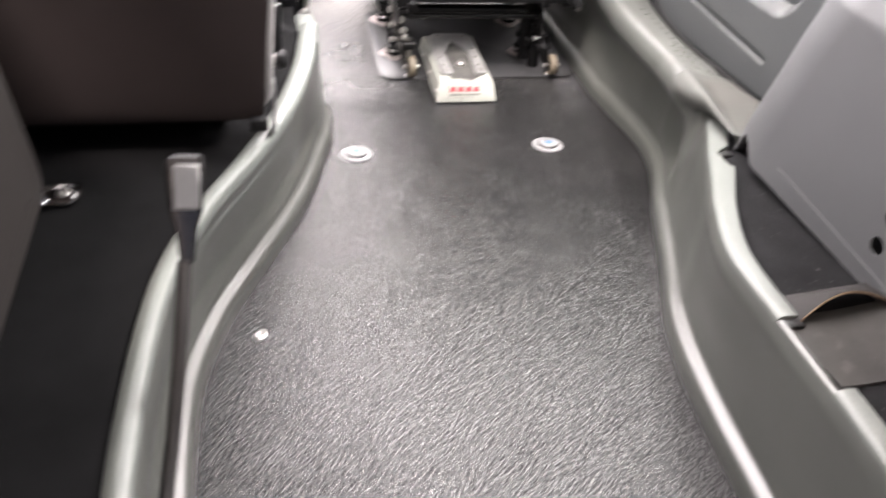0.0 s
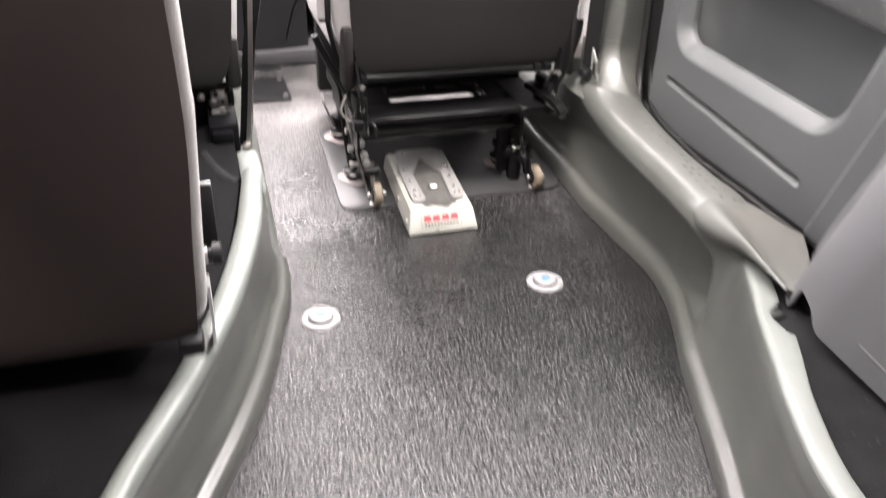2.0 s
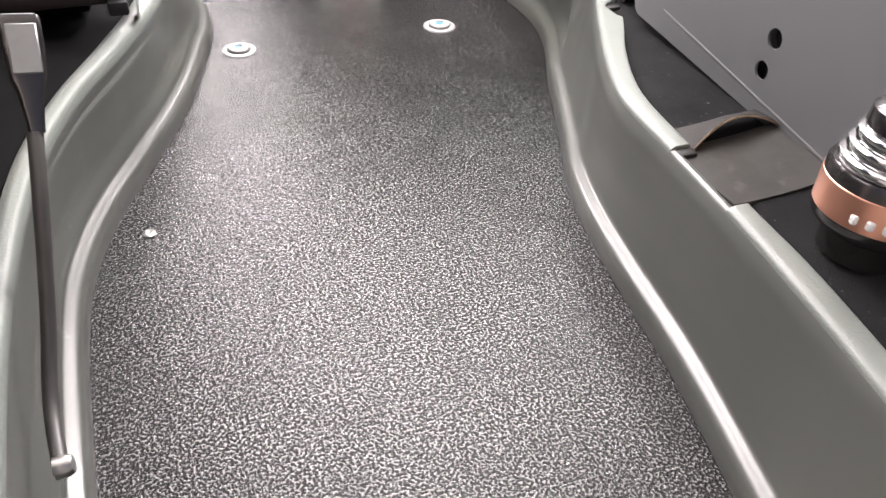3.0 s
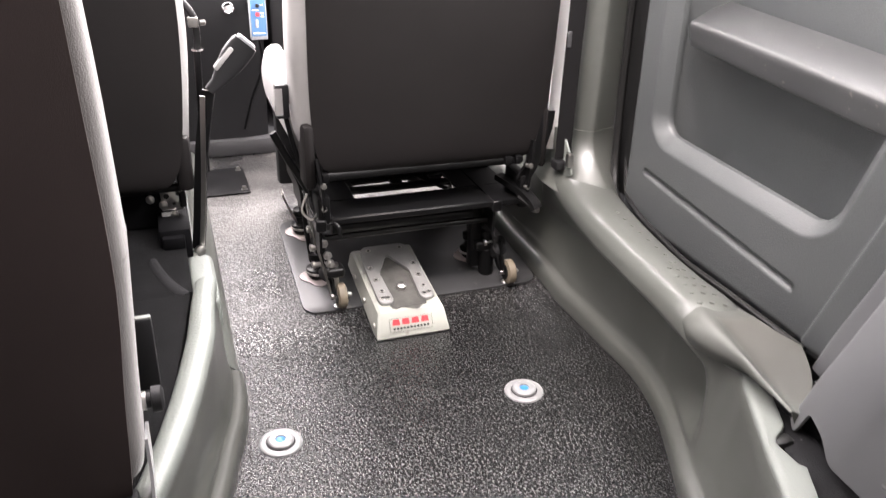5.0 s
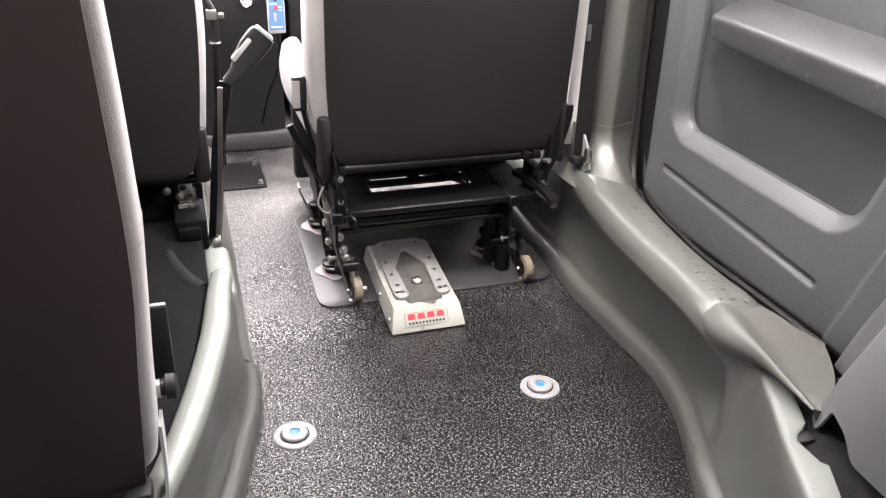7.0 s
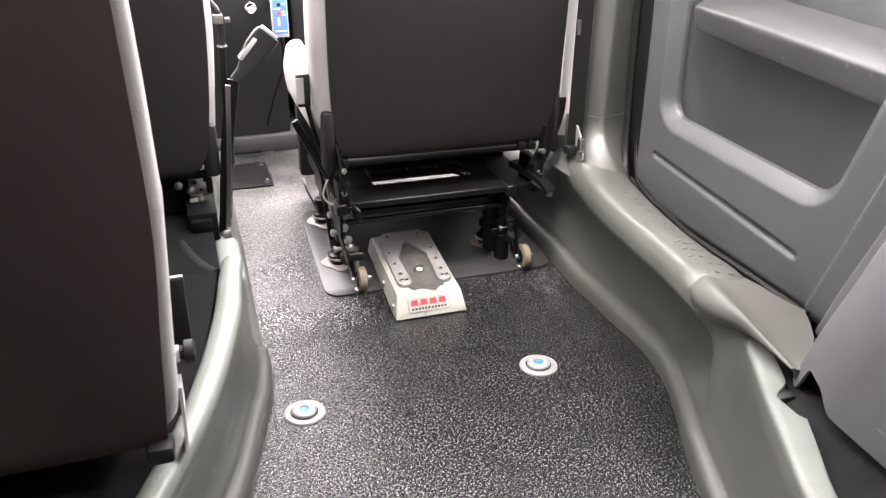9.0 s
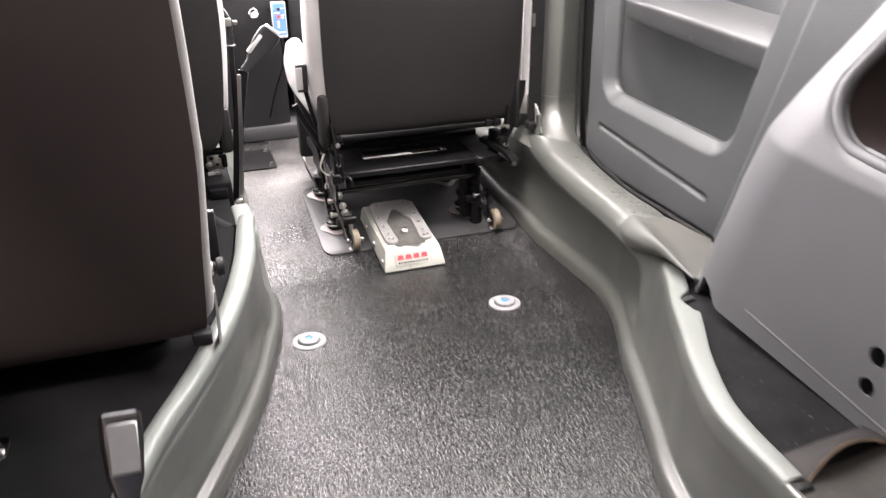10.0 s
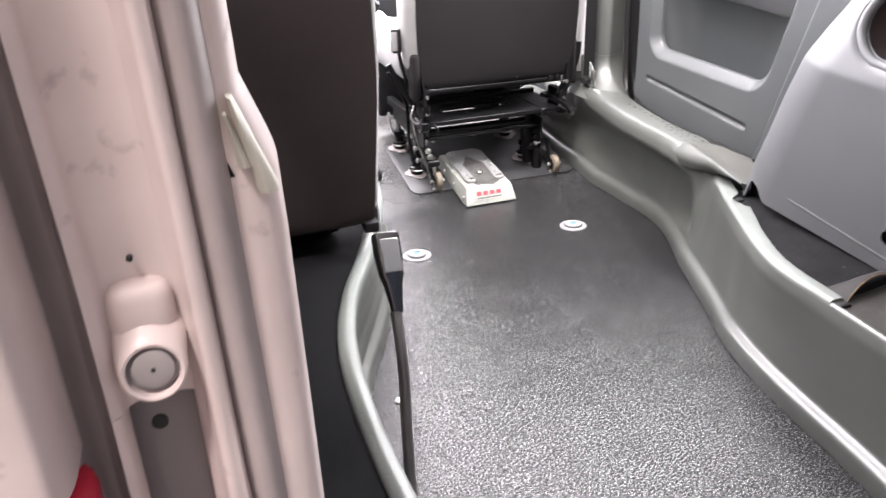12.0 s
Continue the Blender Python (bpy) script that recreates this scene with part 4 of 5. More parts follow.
    # side bolts
    for y in (0.03, 0.12, 0.21):
        part("side_bolt", lathe((w0 + 0.003, y, at(y, 0.022)), (-1, 0, 0), [(0, 0.007), (0.004, 0.007), (0.006, 0.004), (0.006, 0.001)], 12), STEEL, t)
    # maker's plate: framed sticker with a red mark and a dark line of writing, as plain shapes
    n = Vector((0, -0.905, 0.425)).normalized()
    u = Vector((1, 0, 0))
    v = u.cross(n) * -1
    c = Vector((0.075, 0.0040, 0.0300)) + n * 0.0006
    face = Matrix((u, v, n)).transposed()
    sticker = part("sticker", plate(rounded(-0.05, -0.015, 0.05, 0.0155, 0.002, 2), 0.0012, c, face), WHITE_PAINT, t, "white framed maker's sticker")
    for x0, y0, x1, y1 in ((-0.05, 0.0151, 0.05, 0.0155), (-0.05, -0.015, 0.05, -0.0146), (-0.05, -0.015, -0.0496, 0.0155), (0.0496, -0.015, 0.05, 0.0155)):
        part("border", plate([(x0, y0), (x1, y0), (x1, y1), (x0, y1)], 0.0016, c, face), INK, sticker)
    # red maker's mark as four plain blocks, and a line of small writing as bars
    for x in (-0.044, -0.0215, 0.001, 0.0235):
        part("red_mark", plate([(x, 0.0), (x + 0.0185, 0.0), (x + 0.0165, 0.013), (x + 0.002, 0.013)], 0.0018, c, face), RED, sticker)
    for k in range(11):
        x = -0.0425 + 0.0079 * k
        part("writing_bar", plate([(x, -0.0105), (x + 0.0052, -0.0105), (x + 0.0052, -0.0055), (x, -0.0055)], 0.0018, c, face), INK, sticker)
    return t


def tie_down(x, y):
    t = thing("floor_anchor", (x, y, 0.0), "white round tie-down anchor with blue centre set in the floor", "floor anchor", "tie-down anchors")
    up = (0, 0, 1)
    part("flange", lathe((x, y, 0), up, [(0, 0.040), (0.0025, 0.0395), (0.004, 0.037), (0.0042, 0.028), (0.003, 0.026)], 40), FLANGE, t)
    part("ring", lathe((x, y, 0), up, [(0.002, 0.0245), (0.0085, 0.0242), (0.0105, 0.0220), (0.0110, 0.0195), (0.0108, 0.0105), (0.0085, 0.0095)], 36), FLANGE, t, "raised pale ring")
    part("button", lathe((x, y, 0), up, [(0.004, 0.0094), (0.0084, 0.0092), (0.0090, 0.008), (0.0090, 0.001)], 24), BLUE, t, "blue centre button")
    part("groove", lathe((x, y, 0), up, [(0.001, 0.0268), (0.0046, 0.0268), (0.0046, 0.0243), (0.001, 0.0243)], 36), DARK_PLASTIC, t)
    return t


mounting_plate()
docking_station()
tie_down(-0.266, -0.287)
tie_down(0.232, -0.273)
whole("floor_bolt", lathe((-0.514, -0.94, 0), (0, 0, 1), [(0, 0.011), (0.003, 0.0105), (0.005, 0.006), (0.0035, 0.003), (0.0035, 0.001)], 18), STEEL, "small bright bolt head in the vinyl floor", "bolt")


def front_plate():
    t = thing("floor_plate", (-0.25, 0.78, 0.112), "dark bolted steel plate on the front floor", "plate")
    part("plate", plate(rounded(-0.40, 0.675, -0.19, 0.885, 0.008, 3), 0.005, (0, 0, 0.1125), None, 0.001), BLACK_STEEL, t)
    for x, y in ((-0.205, 0.70), (-0.205, 0.86), (-0.38, 0.70), (-0.38, 0.86)):
        part("bolt", lathe((x, y, 0.117), (0, 0, 1), [(0, 0.009), (0.002, 0.009), (0.002, 0.006), (0.010, 0.006), (0.011, 0.001)], 10), STEEL, t)


front_plate()

# ---- seats ----


def rest(x0, x1, stations, depth_round=0.5, n=40):
    """Padded slab: stations of (z, rear y, front y, side inset)."""
    rings = []
    for z, yr, yf, inset in stations:
        cx, hw, cy, hd = (x0 + x1) / 2, (x1 - x0) / 2 - inset, (yr + yf) / 2, (yf - yr) / 2
        ring = []
        for k in range(n):
            a = 2 * math.pi * k / n
            c, s = math.cos(a), math.sin(a)
            ring.append((cx + hw * math.copysign(abs(c) ** 0.3, c), cy + hd * math.copysign(abs(s) ** depth_round, s), z))
        rings.append(ring)
    return loft(rings)


def back_shell(x0, x1, rows, thick=0.008):
    """Slightly bowed cover on the back of a seat: rows of (z, y, inset, bow)."""
    rings = []
    for z, y, inset, bow in rows:
        xs = np.linspace(x0 + inset, x1 - inset, 16)
        f = [(x, y + bow * (2 * (x - x0) / (x1 - x0) - 1) ** 4, z) for x in xs]
        rings.append(f + [(x, yy + thick, zz) for x, yy, zz in reversed(f)])
    return loft(rings)


def castor(t, x, y, side):
    c = Vector((x, y, floor_z(y) + 0.0365))
    w = part("castor", lathe(c - Vector((0.011, 0, 0)), (1, 0, 0), [(0, 0.012), (0, 0.024), (0.003, 0.0300), (0.019, 0.0300), (0.022, 0.024), (0.022, 0.012)], 26), TYRE, t, "small beige castor wheel")
    part("hub", lathe(c - Vector((0.013, 0, 0)), (1, 0, 0), [(0, 0.003), (0, 0.019), (0.026, 0.019), (0.026, 0.003)], 16), BLACK_STEEL, w)
    part("axle", lathe(c - Vector((0.024, 0, 0)), (1, 0, 0), [(0, 0.005), (0.006, 0.006), (0.042, 0.006), (0.048, 0.004)], 10), STEEL, w, "bright axle bolt")
    part("fork", strip([c + Vector((-0.016, 0, 0)), c + Vector((-0.017, 0.015, 0.04)), c + Vector((-0.014, 0.03, 0.075))], (0, 1, 0.3), 0.02, 0.004, 8), BLACK_STEEL, w)


def passenger_seat():
    t = thing("passenger_seat", (0.15, 0.35, 0.06), "removable grey cloth passenger seat on a black folding castor frame", "car seat")
    st = [(0.40, 0.135, 0.21, 0.04), (0.43, 0.12, 0.235, 0.012), (0.52, 0.112, 0.25, 0.002), (0.7, 0.095, 0.235, 0.0), (0.9, 0.078, 0.2, 0.012), (1.0, 0.07, 0.175, 0.04), (1.04, 0.075, 0.15, 0.08)]
    part("backrest", rest(-0.144, 0.445, [tuple(r) for r in spline(st, 26)]), FABRIC_LIGHT, t, "pale grey cloth backrest sides", angle=60)
    rows = [(0.352, 0.135, 0.10, 0.004), (0.362, 0.118, 0.055, 0.006), (0.38, 0.11, 0.032, 0.008), (0.42, 0.106, 0.018, 0.01), (0.5, 0.102, 0.012, 0.012), (0.62, 0.094, 0.01, 0.012), (0.8, 0.08, 0.012, 0.012), (0.95, 0.066, 0.03, 0.012), (1.02, 0.066, 0.07, 0.012)]
    part("back_cover", back_shell(-0.122, 0.442, [tuple(r) for r in spline(rows, 36)]), FABRIC_BACK, t, "dark vinyl back cover", angle=60)
    cush = []
    for y in np.linspace(0.22, 0.60, 16):
        k = (y - 0.22) / 0.38
        z1 = 0.47 + 0.06 * k - 0.05 * max(0, k - 0.85) / 0.15
        line = spline([(-0.125, 0.38), (-0.14, 0.42), (-0.145, z1), (-0.132, z1 + 0.03), (-0.105, z1 + 0.035), (-0.07, z1 + 0.01), (0.15, z1), (0.38, z1 + 0.01), (0.42, z1 + 0.04), (0.45, z1 + 0.03), (0.465, z1), (0.455, 0.42), (0.44, 0.38)], 40)
        cush.append([(x, y, z) for x, z in line])
    part("cushion", loft(cush), FABRIC_LIGHT, t, "pale grey cloth cushion", angle=60)
    for x0, x1 in ((-0.130, -0.104), (0.418, 0.436)):
        part("hinge_cover", box((x0, 0.108, 0.33), (x1, 0.18, 0.475), 0.011), FABRIC_BACK, t, "dark plastic recliner cover")
    # unseen panel added to keep windscreen light out from under the seat
    part("under_seat_screen", box((-0.125, 0.565, 0.17), (0.445, 0.60, 0.40), 0.012), DARK_PLASTIC, t, "dark unseen panel added to block light under the seat")
    # slotted seat pan, seen from behind
    pan = None
    z = 0.256
    for a, b in (((-0.08, 0.112), (0.385, 0.213)), ((-0.08, 0.213), (0.002, 0.33)), ((0.252, 0.213), (0.385, 0.33)), ((0.002, 0.252), (0.252, 0.285)), ((0.002, 0.315), (0.252, 0.33)), ((0.002, 0.285), (0.015, 0.315)), ((0.11, 0.285), (0.14, 0.315)), ((0.186, 0.285), (0.21, 0.315))):
        pan = box((a[0], a[1], z - 0.004), (b[0], b[1], z + 0.004), 0.0015, 1, bm=pan)
    part("seat_pan", pan, BLACK_STEEL, t, "black steel seat pan with a long slot")
    part("pan_lip", box((-0.08, 0.106, 0.246), (0.385, 0.112, 0.2605), 0.002, 1), BLACK_STEEL, t)
    part("pan_rail", box((-0.08, 0.33, 0.252), (0.385, 0.345, 0.275), 0.003, 1), BLACK_STEEL, t)
    part("slot_rib", strip([(0.18, 0.315, 0.262), (0.225, 0.21, 0.262)], (1, 0, 0), 0.014, 0.003), BLACK_STEEL, t)
    # tubes of the back and the base
    part("back_tube", tube([(-0.09, 0.125, 0.356), (0.15, 0.13, 0.354), (0.38, 0.13, 0.352)], 0.012, 8), BLACK_STEEL, t)
    part("back_tube", tube([(-0.08, 0.17, 0.362), (0.15, 0.175, 0.362), (0.38, 0.17, 0.362)], 0.010, 8), BLACK_STEEL, t)
    part("cross_tube", tube([(-0.085, 0.155, 0.194), (0.32, 0.155, 0.195)], 0.0075, sides=12), GLOSS_BLACK, t)
    part("cross_tube", tube([(-0.085, 0.40, 0.228), (0.33, 0.40, 0.228)], 0.011, sides=12), BLACK_STEEL, t)
    part("torsion_tube", tube([(-0.06, 0.20, 0.198), (0.29, 0.20, 0.196)], 0.0155, sides=20), GLOSS_BLACK, t, "glossy black torsion tube")
    part("slide_box", box((0.20, 0.42, 0.19), (0.29, 0.47, 0.26), 0.006), BLACK_STEEL, t)
    for x in (-0.10, 0.315):
        part("side_rail", box((x - 0.012, 0.10, 0.235), (x + 0.012, 0.50, 0.262), 0.003, 1), BLACK_STEEL, t)
        part("side_plate", strip([(x, 0.12, 0.20), (x, 0.46, 0.215)], (0, 0, 1), 0.05, 0.006), BLACK_STEEL, t)
    # legs with locking feet in the sockets
    for x, y in ((-0.09, 0.444), (-0.088, 0.254), (0.311, 0.256), (0.316, 0.437)):
        z0 = floor_z(y) + 0.012
        part("leg", strip([(x, y, z0), (x, y + 0.005, 0.22)], (0, 1, 0), 0.03, 0.008), BLACK_STEEL, t)
        foot = part("locking_foot", lathe((x, y, z0 - 0.002), (0, 0, 1), [(0, 0.015), (0.006, 0.017), (0.012, 0.026), (0.020, 0.026), (0.024, 0.016), (0.04, 0.013), (0.046, 0.02), (0.06, 0.02), (0.064, 0.008)], 18), BLACK_STEEL, t, "dark locking foot")
        part("foot_ring", lathe((x, y, z0 + 0.006), (0, 0, 1), [(0, 0.027), (0.004, 0.0275), (0.006, 0.026)], 20), STEEL, foot, "bare steel ring")
    # slanting links that carry the castors
    for s, x in ((-1, -0.082), (1, 0.345)):
        part("castor_link", strip([(x - 0.012, 0.25, 0.235), (x - 0.008, 0.19, 0.15), (x, 0.16, 0.085), (x + 0.006, 0.155, 0.055)], (0, 1, 0.4), 0.026, 0.006, 10), BLACK_STEEL, t)
        part("lock_knob", lathe((x + 0.006, 0.17, 0.10), (0.2, -0.5, 0.6), [(-0.018, 0.012), (-0.012, 0.021), (0.010, 0.021), (0.016, 0.013), (0.017, 0.002)], 16), DARK_PLASTIC, t)
        for k, (dy, z) in enumerate(((0.225, 0.19), (0.195, 0.155), (0.175, 0.12))):
            part("link_bolt", lathe((x - 0.02, dy, z), (-1, 0, 0), [(-0.02, 0.006), (0.004, 0.006), (0.004, 0.009), (0.010, 0.009), (0.012, 0.004)], 10), STEEL, t)
    # perforated bracket, locking clamp and nuts on the near linkage
    d = Vector((0.020, -0.095, -0.052))
    top = Vector((-0.106, 0.200, 0.301))
    holder = part("perforated_bracket", strip([top, top + d * 0.5, top + d], (1, 0, 0.1), 0.036, 0.005), BLACK_STEEL, t, "black perforated bracket")
    up = d.cross(Vector((1, 0, 0))).normalized()
    up = up if up.z > 0 else -up
    for u, off in ((0.25, -0.006), (0.45, 0.006), (0.62, -0.004)):
        part("bracket_hole", lathe(top + d * u + Vector((off, 0, 0)) + up * 0.0026, up, [(-0.002, 0.0055), (0.0004, 0.0055), (0.0005, 0.001)], 14), RUBBER, holder)
    part("bracket_bolt", lathe(top + d * 0.84 + up * 0.002, up, [(0, 0.0085), (0.003, 0.0085), (0.0035, 0.0055), (0.007, 0.005), (0.008, 0.002)], 6), STEEL, holder, "bright bolt")
    part("bracket_hook", tube([(-0.072, 0.105, 0.252), (-0.064, 0.095, 0.246), (-0.062, 0.092, 0.225)], 0.005, 8, 8), BLACK_STEEL, holder)
    part("side_link", strip([(-0.112, 0.21, 0.27), (-0.106, 0.19, 0.20), (-0.092, 0.165, 0.13), (-0.080, 0.145, 0.07), (-0.074, 0.138, 0.045)], (0, 1, 0.4), 0.024, 0.005, 16), GRIME, t, "worn steel side link")
    part("clamp", box((-0.088, 0.122, 0.104), (-0.046, 0.162, 0.128), 0.008, 3), GLOSS_BLACK, t, "glossy black locking clamp")
    part("clamp_stem", tube([(-0.066, 0.142, 0.135), (-0.066, 0.140, 0.06)], 0.008, sides=12), STEEL, t, "bright clamp stem")
    for x, y, z in ((-0.090, 0.150, 0.185), (-0.084, 0.140, 0.158), (-0.080, 0.135, 0.140), (-0.098, 0.158, 0.225)):
        part("link_nut", lathe((x, y, z), (0.25, -1, 0.2), [(-0.01, 0.005), (0.0, 0.0105), (0.007, 0.0105), (0.008, 0.006), (0.012, 0.005), (0.013, 0.002)], 6), STEEL, t)
    # clamp, pin and nuts by the far castor
    part("clamp", box((0.292, 0.168, 0.100), (0.352, 0.21, 0.125), 0.008, 3), BLACK_STEEL, t)
    part("clamp_wing", lathe((0.357, 0.175, 0.118), (0.2, -1, 0.3), [(-0.008, 0.012), (-0.004, 0.017), (0.004, 0.017), (0.008, 0.011)], 16), BLACK_STEEL, t)
    part("clamp_post", lathe((0.327, 0.185, 0.03), (0, 0, 1), [(0, 0.019), (0.07, 0.019), (0.074, 0.014), (0.15, 0.012), (0.17, 0.012)], 16), BLACK_STEEL, t)
    for y, z in ((0.182, 0.165), (0.178, 0.145)):
        part("link_nut", lathe((0.318, y, z), (0, -1, 0), [(-0.01, 0.005), (0.0, 0.010), (0.008, 0.010), (0.009, 0.004)], 6), BLACK_STEEL, t)
    # steel clips and pins under the backrest
    for x in (-0.085, 0.34, 0.365):
        part("back_clip", box((x - 0.008, 0.108, 0.345), (x + 0.008, 0.122, 0.366), 0.003), BLACK_STEEL, t)
    castor(t, -0.056, 0.130, -1)
    castor(t, 0.368, 0.130, 1)
    part("castor_arm", strip([(0.335, 0.20, 0.085), (0.352, 0.165, 0.075), (0.358, 0.15, 0.05)], (0, 1, 0), 0.022, 0.008, 6), BLACK_STEEL, t)
    part("chrome_pin", tube([(0.325, 0.175, 0.045), (0.325, 0.175, 0.10)], 0.006, sides=8), STEEL, t, "bright release pin")
    part("leg_post", box((0.285, 0.185, 0.05), (0.315, 0.215, 0.26), 0.004), BLACK_STEEL, t)
    # recliner mechanism beside the hinges
    for s, x in ((-1, -0.092), (1, 0.385)):
        m = part("recliner", box((x - 0.014, 0.105, 0.235), (x + 0.014, 0.20, 0.315), 0.006), BLACK_STEEL, t, "black recliner bracket with bolts")
        for dy, z in ((0.112, 0.29), (0.13, 0.255), (0.105, 0.345)):
            part("pivot_bolt", lathe((x + 0.0, dy - 0.01, z), (0.3 * s, -1, 0.2), [(-0.01, 0.005), (0.004, 0.005), (0.004, 0.007), (0.008, 0.007), (0.009, 0.003)], 6), GRIME, m)
        part("hinge_arm", strip([(x, 0.11, 0.275), (x + 0.004 * s, 0.105, 0.33), (x + 0.012 * s, 0.115, 0.40)], (0, 1, 0), 0.03, 0.006, 8), BLACK_STEEL, m)
    part("side_latch", strip([(0.352, 0.19, 0.288), (0.378, 0.11, 0.278), (0.392, 0.075, 0.262), (0.398, 0.065, 0.248)], (0.9, 0.3, 0), 0.026, 0.014, 10), BLACK_STEEL, t)
    part("latch_lever", strip([(0.365, 0.10, 0.268), (0.392, 0.062, 0.25)], (0.9, 0.3, 0.2), 0.010, 0.006), GLOSS_BLACK, t)
    part("latch_tip", lathe((0.396, 0.066, 0.246), (0.3, -1, 0.2), [(-0.006, 0.008), (0.006, 0.008), (0.008, 0.004)], 12), STEEL, t)
    part("hinge_bracket", strip([(0.434, 0.118, 0.465), (0.428, 0.116, 0.42), (0.402, 0.114, 0.345), (0.378, 0.116, 0.30)], (1, 0.1, 0), 0.034, 0.008, 14), BLACK_STEEL, t)
    # guard bar and lever beside the seat
    part("guard_bar", tube([(-0.178, 0.21, 0.435), (-0.15, 0.205, 0.375), (-0.115, 0.19, 0.31), (-0.098, 0.175, 0.27), (-0.096, 0.17, 0.215), (-0.09, 0.165, 0.16)], 0.0085, 20), BLACK_STEEL, t, "black bent tube")
    part("guard_bar", tube([(-0.166, 0.26, 0.40), (-0.14, 0.25, 0.345), (-0.118, 0.24, 0.29), (-0.112, 0.25, 0.20), (-0.10, 0.255, 0.09)], 0.006, 20), BLACK_STEEL, t)
    part("thin_post", strip([(-0.145, 0.36, 0.235), (-0.137, 0.40, 0.20), (-0.105, 0.44, 0.12)], (0, 1, 0), 0.016, 0.005, 8), STEEL, t, "bare steel strut")
    lever = part("lever", tube([(-0.10, 0.175, 0.28), (-0.125, 0.18, 0.36), (-0.14, 0.184, 0.42), (-0.152, 0.184, 0.48)], 0.0055, 12), BLACK_STEEL, t)
    part("lever_grip", box((-0.172, 0.172, 0.474), (-0.143, 0.196, 0.548), 0.005), DARK_PLASTIC, lever, "black ribbed lever grip")
    part("grip_pad", box((-0.1735, 0.1705, 0.482), (-0.157, 0.1745, 0.54), 0.001, 1), FABRIC_LIGHT, lever, "pale felt pad")
    part("wire", tube([(-0.12, 0.15, 0.31), (-0.135, 0.14, 0.275), (-0.115, 0.13, 0.255), (-0.10, 0.125, 0.28)], 0.003, 14, 6), STEEL, t, "bent wire spring")
    return t


def driver_seat():
    t = thing("driver_seat", (-0.6, 0.3, 0.235), "dark cloth driver's seat with pale piped edge", "car seat")
    st = [(0.36, 0.18, 0.26, 0.05), (0.40, 0.165, 0.28, 0.015), (0.5, 0.16, 0.29, 0.0), (0.7, 0.145, 0.27, -0.012), (0.95, 0.12, 0.22, 0.01), (1.02, 0.125, 0.2, 0.05)]
    part("backrest", rest(-0.86, -0.345, [tuple(r) for r in spline(st, 24)]), FABRIC_LIGHT, t, "pale grey cloth edge", angle=60)
    rows = [(0.335, 0.175, 0.10, 0.004), (0.35, 0.158, 0.06, 0.008), (0.38, 0.152, 0.035, 0.01), (0.45, 0.15, 0.018, 0.012), (0.6, 0.142, 0.004, 0.014), (0.75, 0.13, 0.002, 0.014), (0.95, 0.112, 0.02, 0.014), (1.02, 0.118, 0.06, 0.014)]
    part("back_cover", back_shell(-0.855, -0.348, [tuple(r) for r in spline(rows, 30)]), FABRIC_BACK, t, "dark vinyl back cover", angle=60)
    part("cushion", rest(-0.86, -0.36, [(0.38, 0.24, 0.72, 0.03), (0.41, 0.22, 0.74, 0.0), (0.46, 0.22, 0.74, 0.0), (0.49, 0.24, 0.72, 0.03)]), FABRIC_DARK, t, angle=60)
    part("hinge_cover", box((-0.386, 0.162, 0.335), (-0.352, 0.22, 0.455), 0.012), FABRIC_BACK, t)
    part("cross_tube", tube([(-0.80, 0.20, 0.335), (-0.38, 0.20, 0.335)], 0.01), BLACK_STEEL, t)
    part("spring", tube([(-0.52 + 0.012 * k, 0.21 + 0.01 * (k % 2), 0.352 + 0.008 * (k % 3)) for k in range(11)], 0.004, 40, 6), STEEL, t, "bright coil and brackets under the seat")
    part("base", box((-0.82, 0.22, 0.235), (-0.40, 0.70, 0.33), 0.01), SEAT_STEEL_SHADED, t)
    part("rail", box((-0.43, 0.10, 0.235), (-0.385, 0.6, 0.262), 0.004), SEAT_STEEL_SHADED, t)
    part("runner", box((-0.436, 0.115, 0.205), (-0.372, 0.33, 0.274), 0.006), SEAT_STEEL_SHADED, t, "black seat runner")
    plate_a = part("bracket", box((-0.424, 0.196, 0.284), (-0.378, 0.204, 0.336), 0.003), STEEL, t, "bare steel bracket with holes")
    for x, z, rad in ((-0.412, 0.318, 0.006), (-0.398, 0.300, 0.004), (-0.388, 0.322, 0.005)):
        part("bracket_hole", lathe((x, 0.1965, z), (0, -1, 0), [(0, rad), (0.0012, rad), (0.0014, 0.001)], 14), RUBBER, plate_a)
    part("bracket", box((-0.426, 0.190, 0.240), (-0.392, 0.200, 0.282), 0.003), ALLOY, t, "worn steel bracket")
    part("bracket_pin", lathe((-0.403, 0.188, 0.262), (0, -1, 0.3), [(0, 0.010), (0.008, 0.010), (0.010, 0.006)], 14), BLACK_STEEL, t)
    part("seat_stop", box((-0.386, 0.186, 0.292), (-0.372, 0.206, 0.326), 0.004), BLACK_STEEL, t)
    for x, z in ((-0.42, 0.30), (-0.40, 0.275), (-0.445, 0.315)):
        part("bolt", lathe((x, 0.196, z), (0, -1, 0), [(0, 0.009), (0.006, 0.009), (0.008, 0.003)], 10), STEEL, t)
    return t


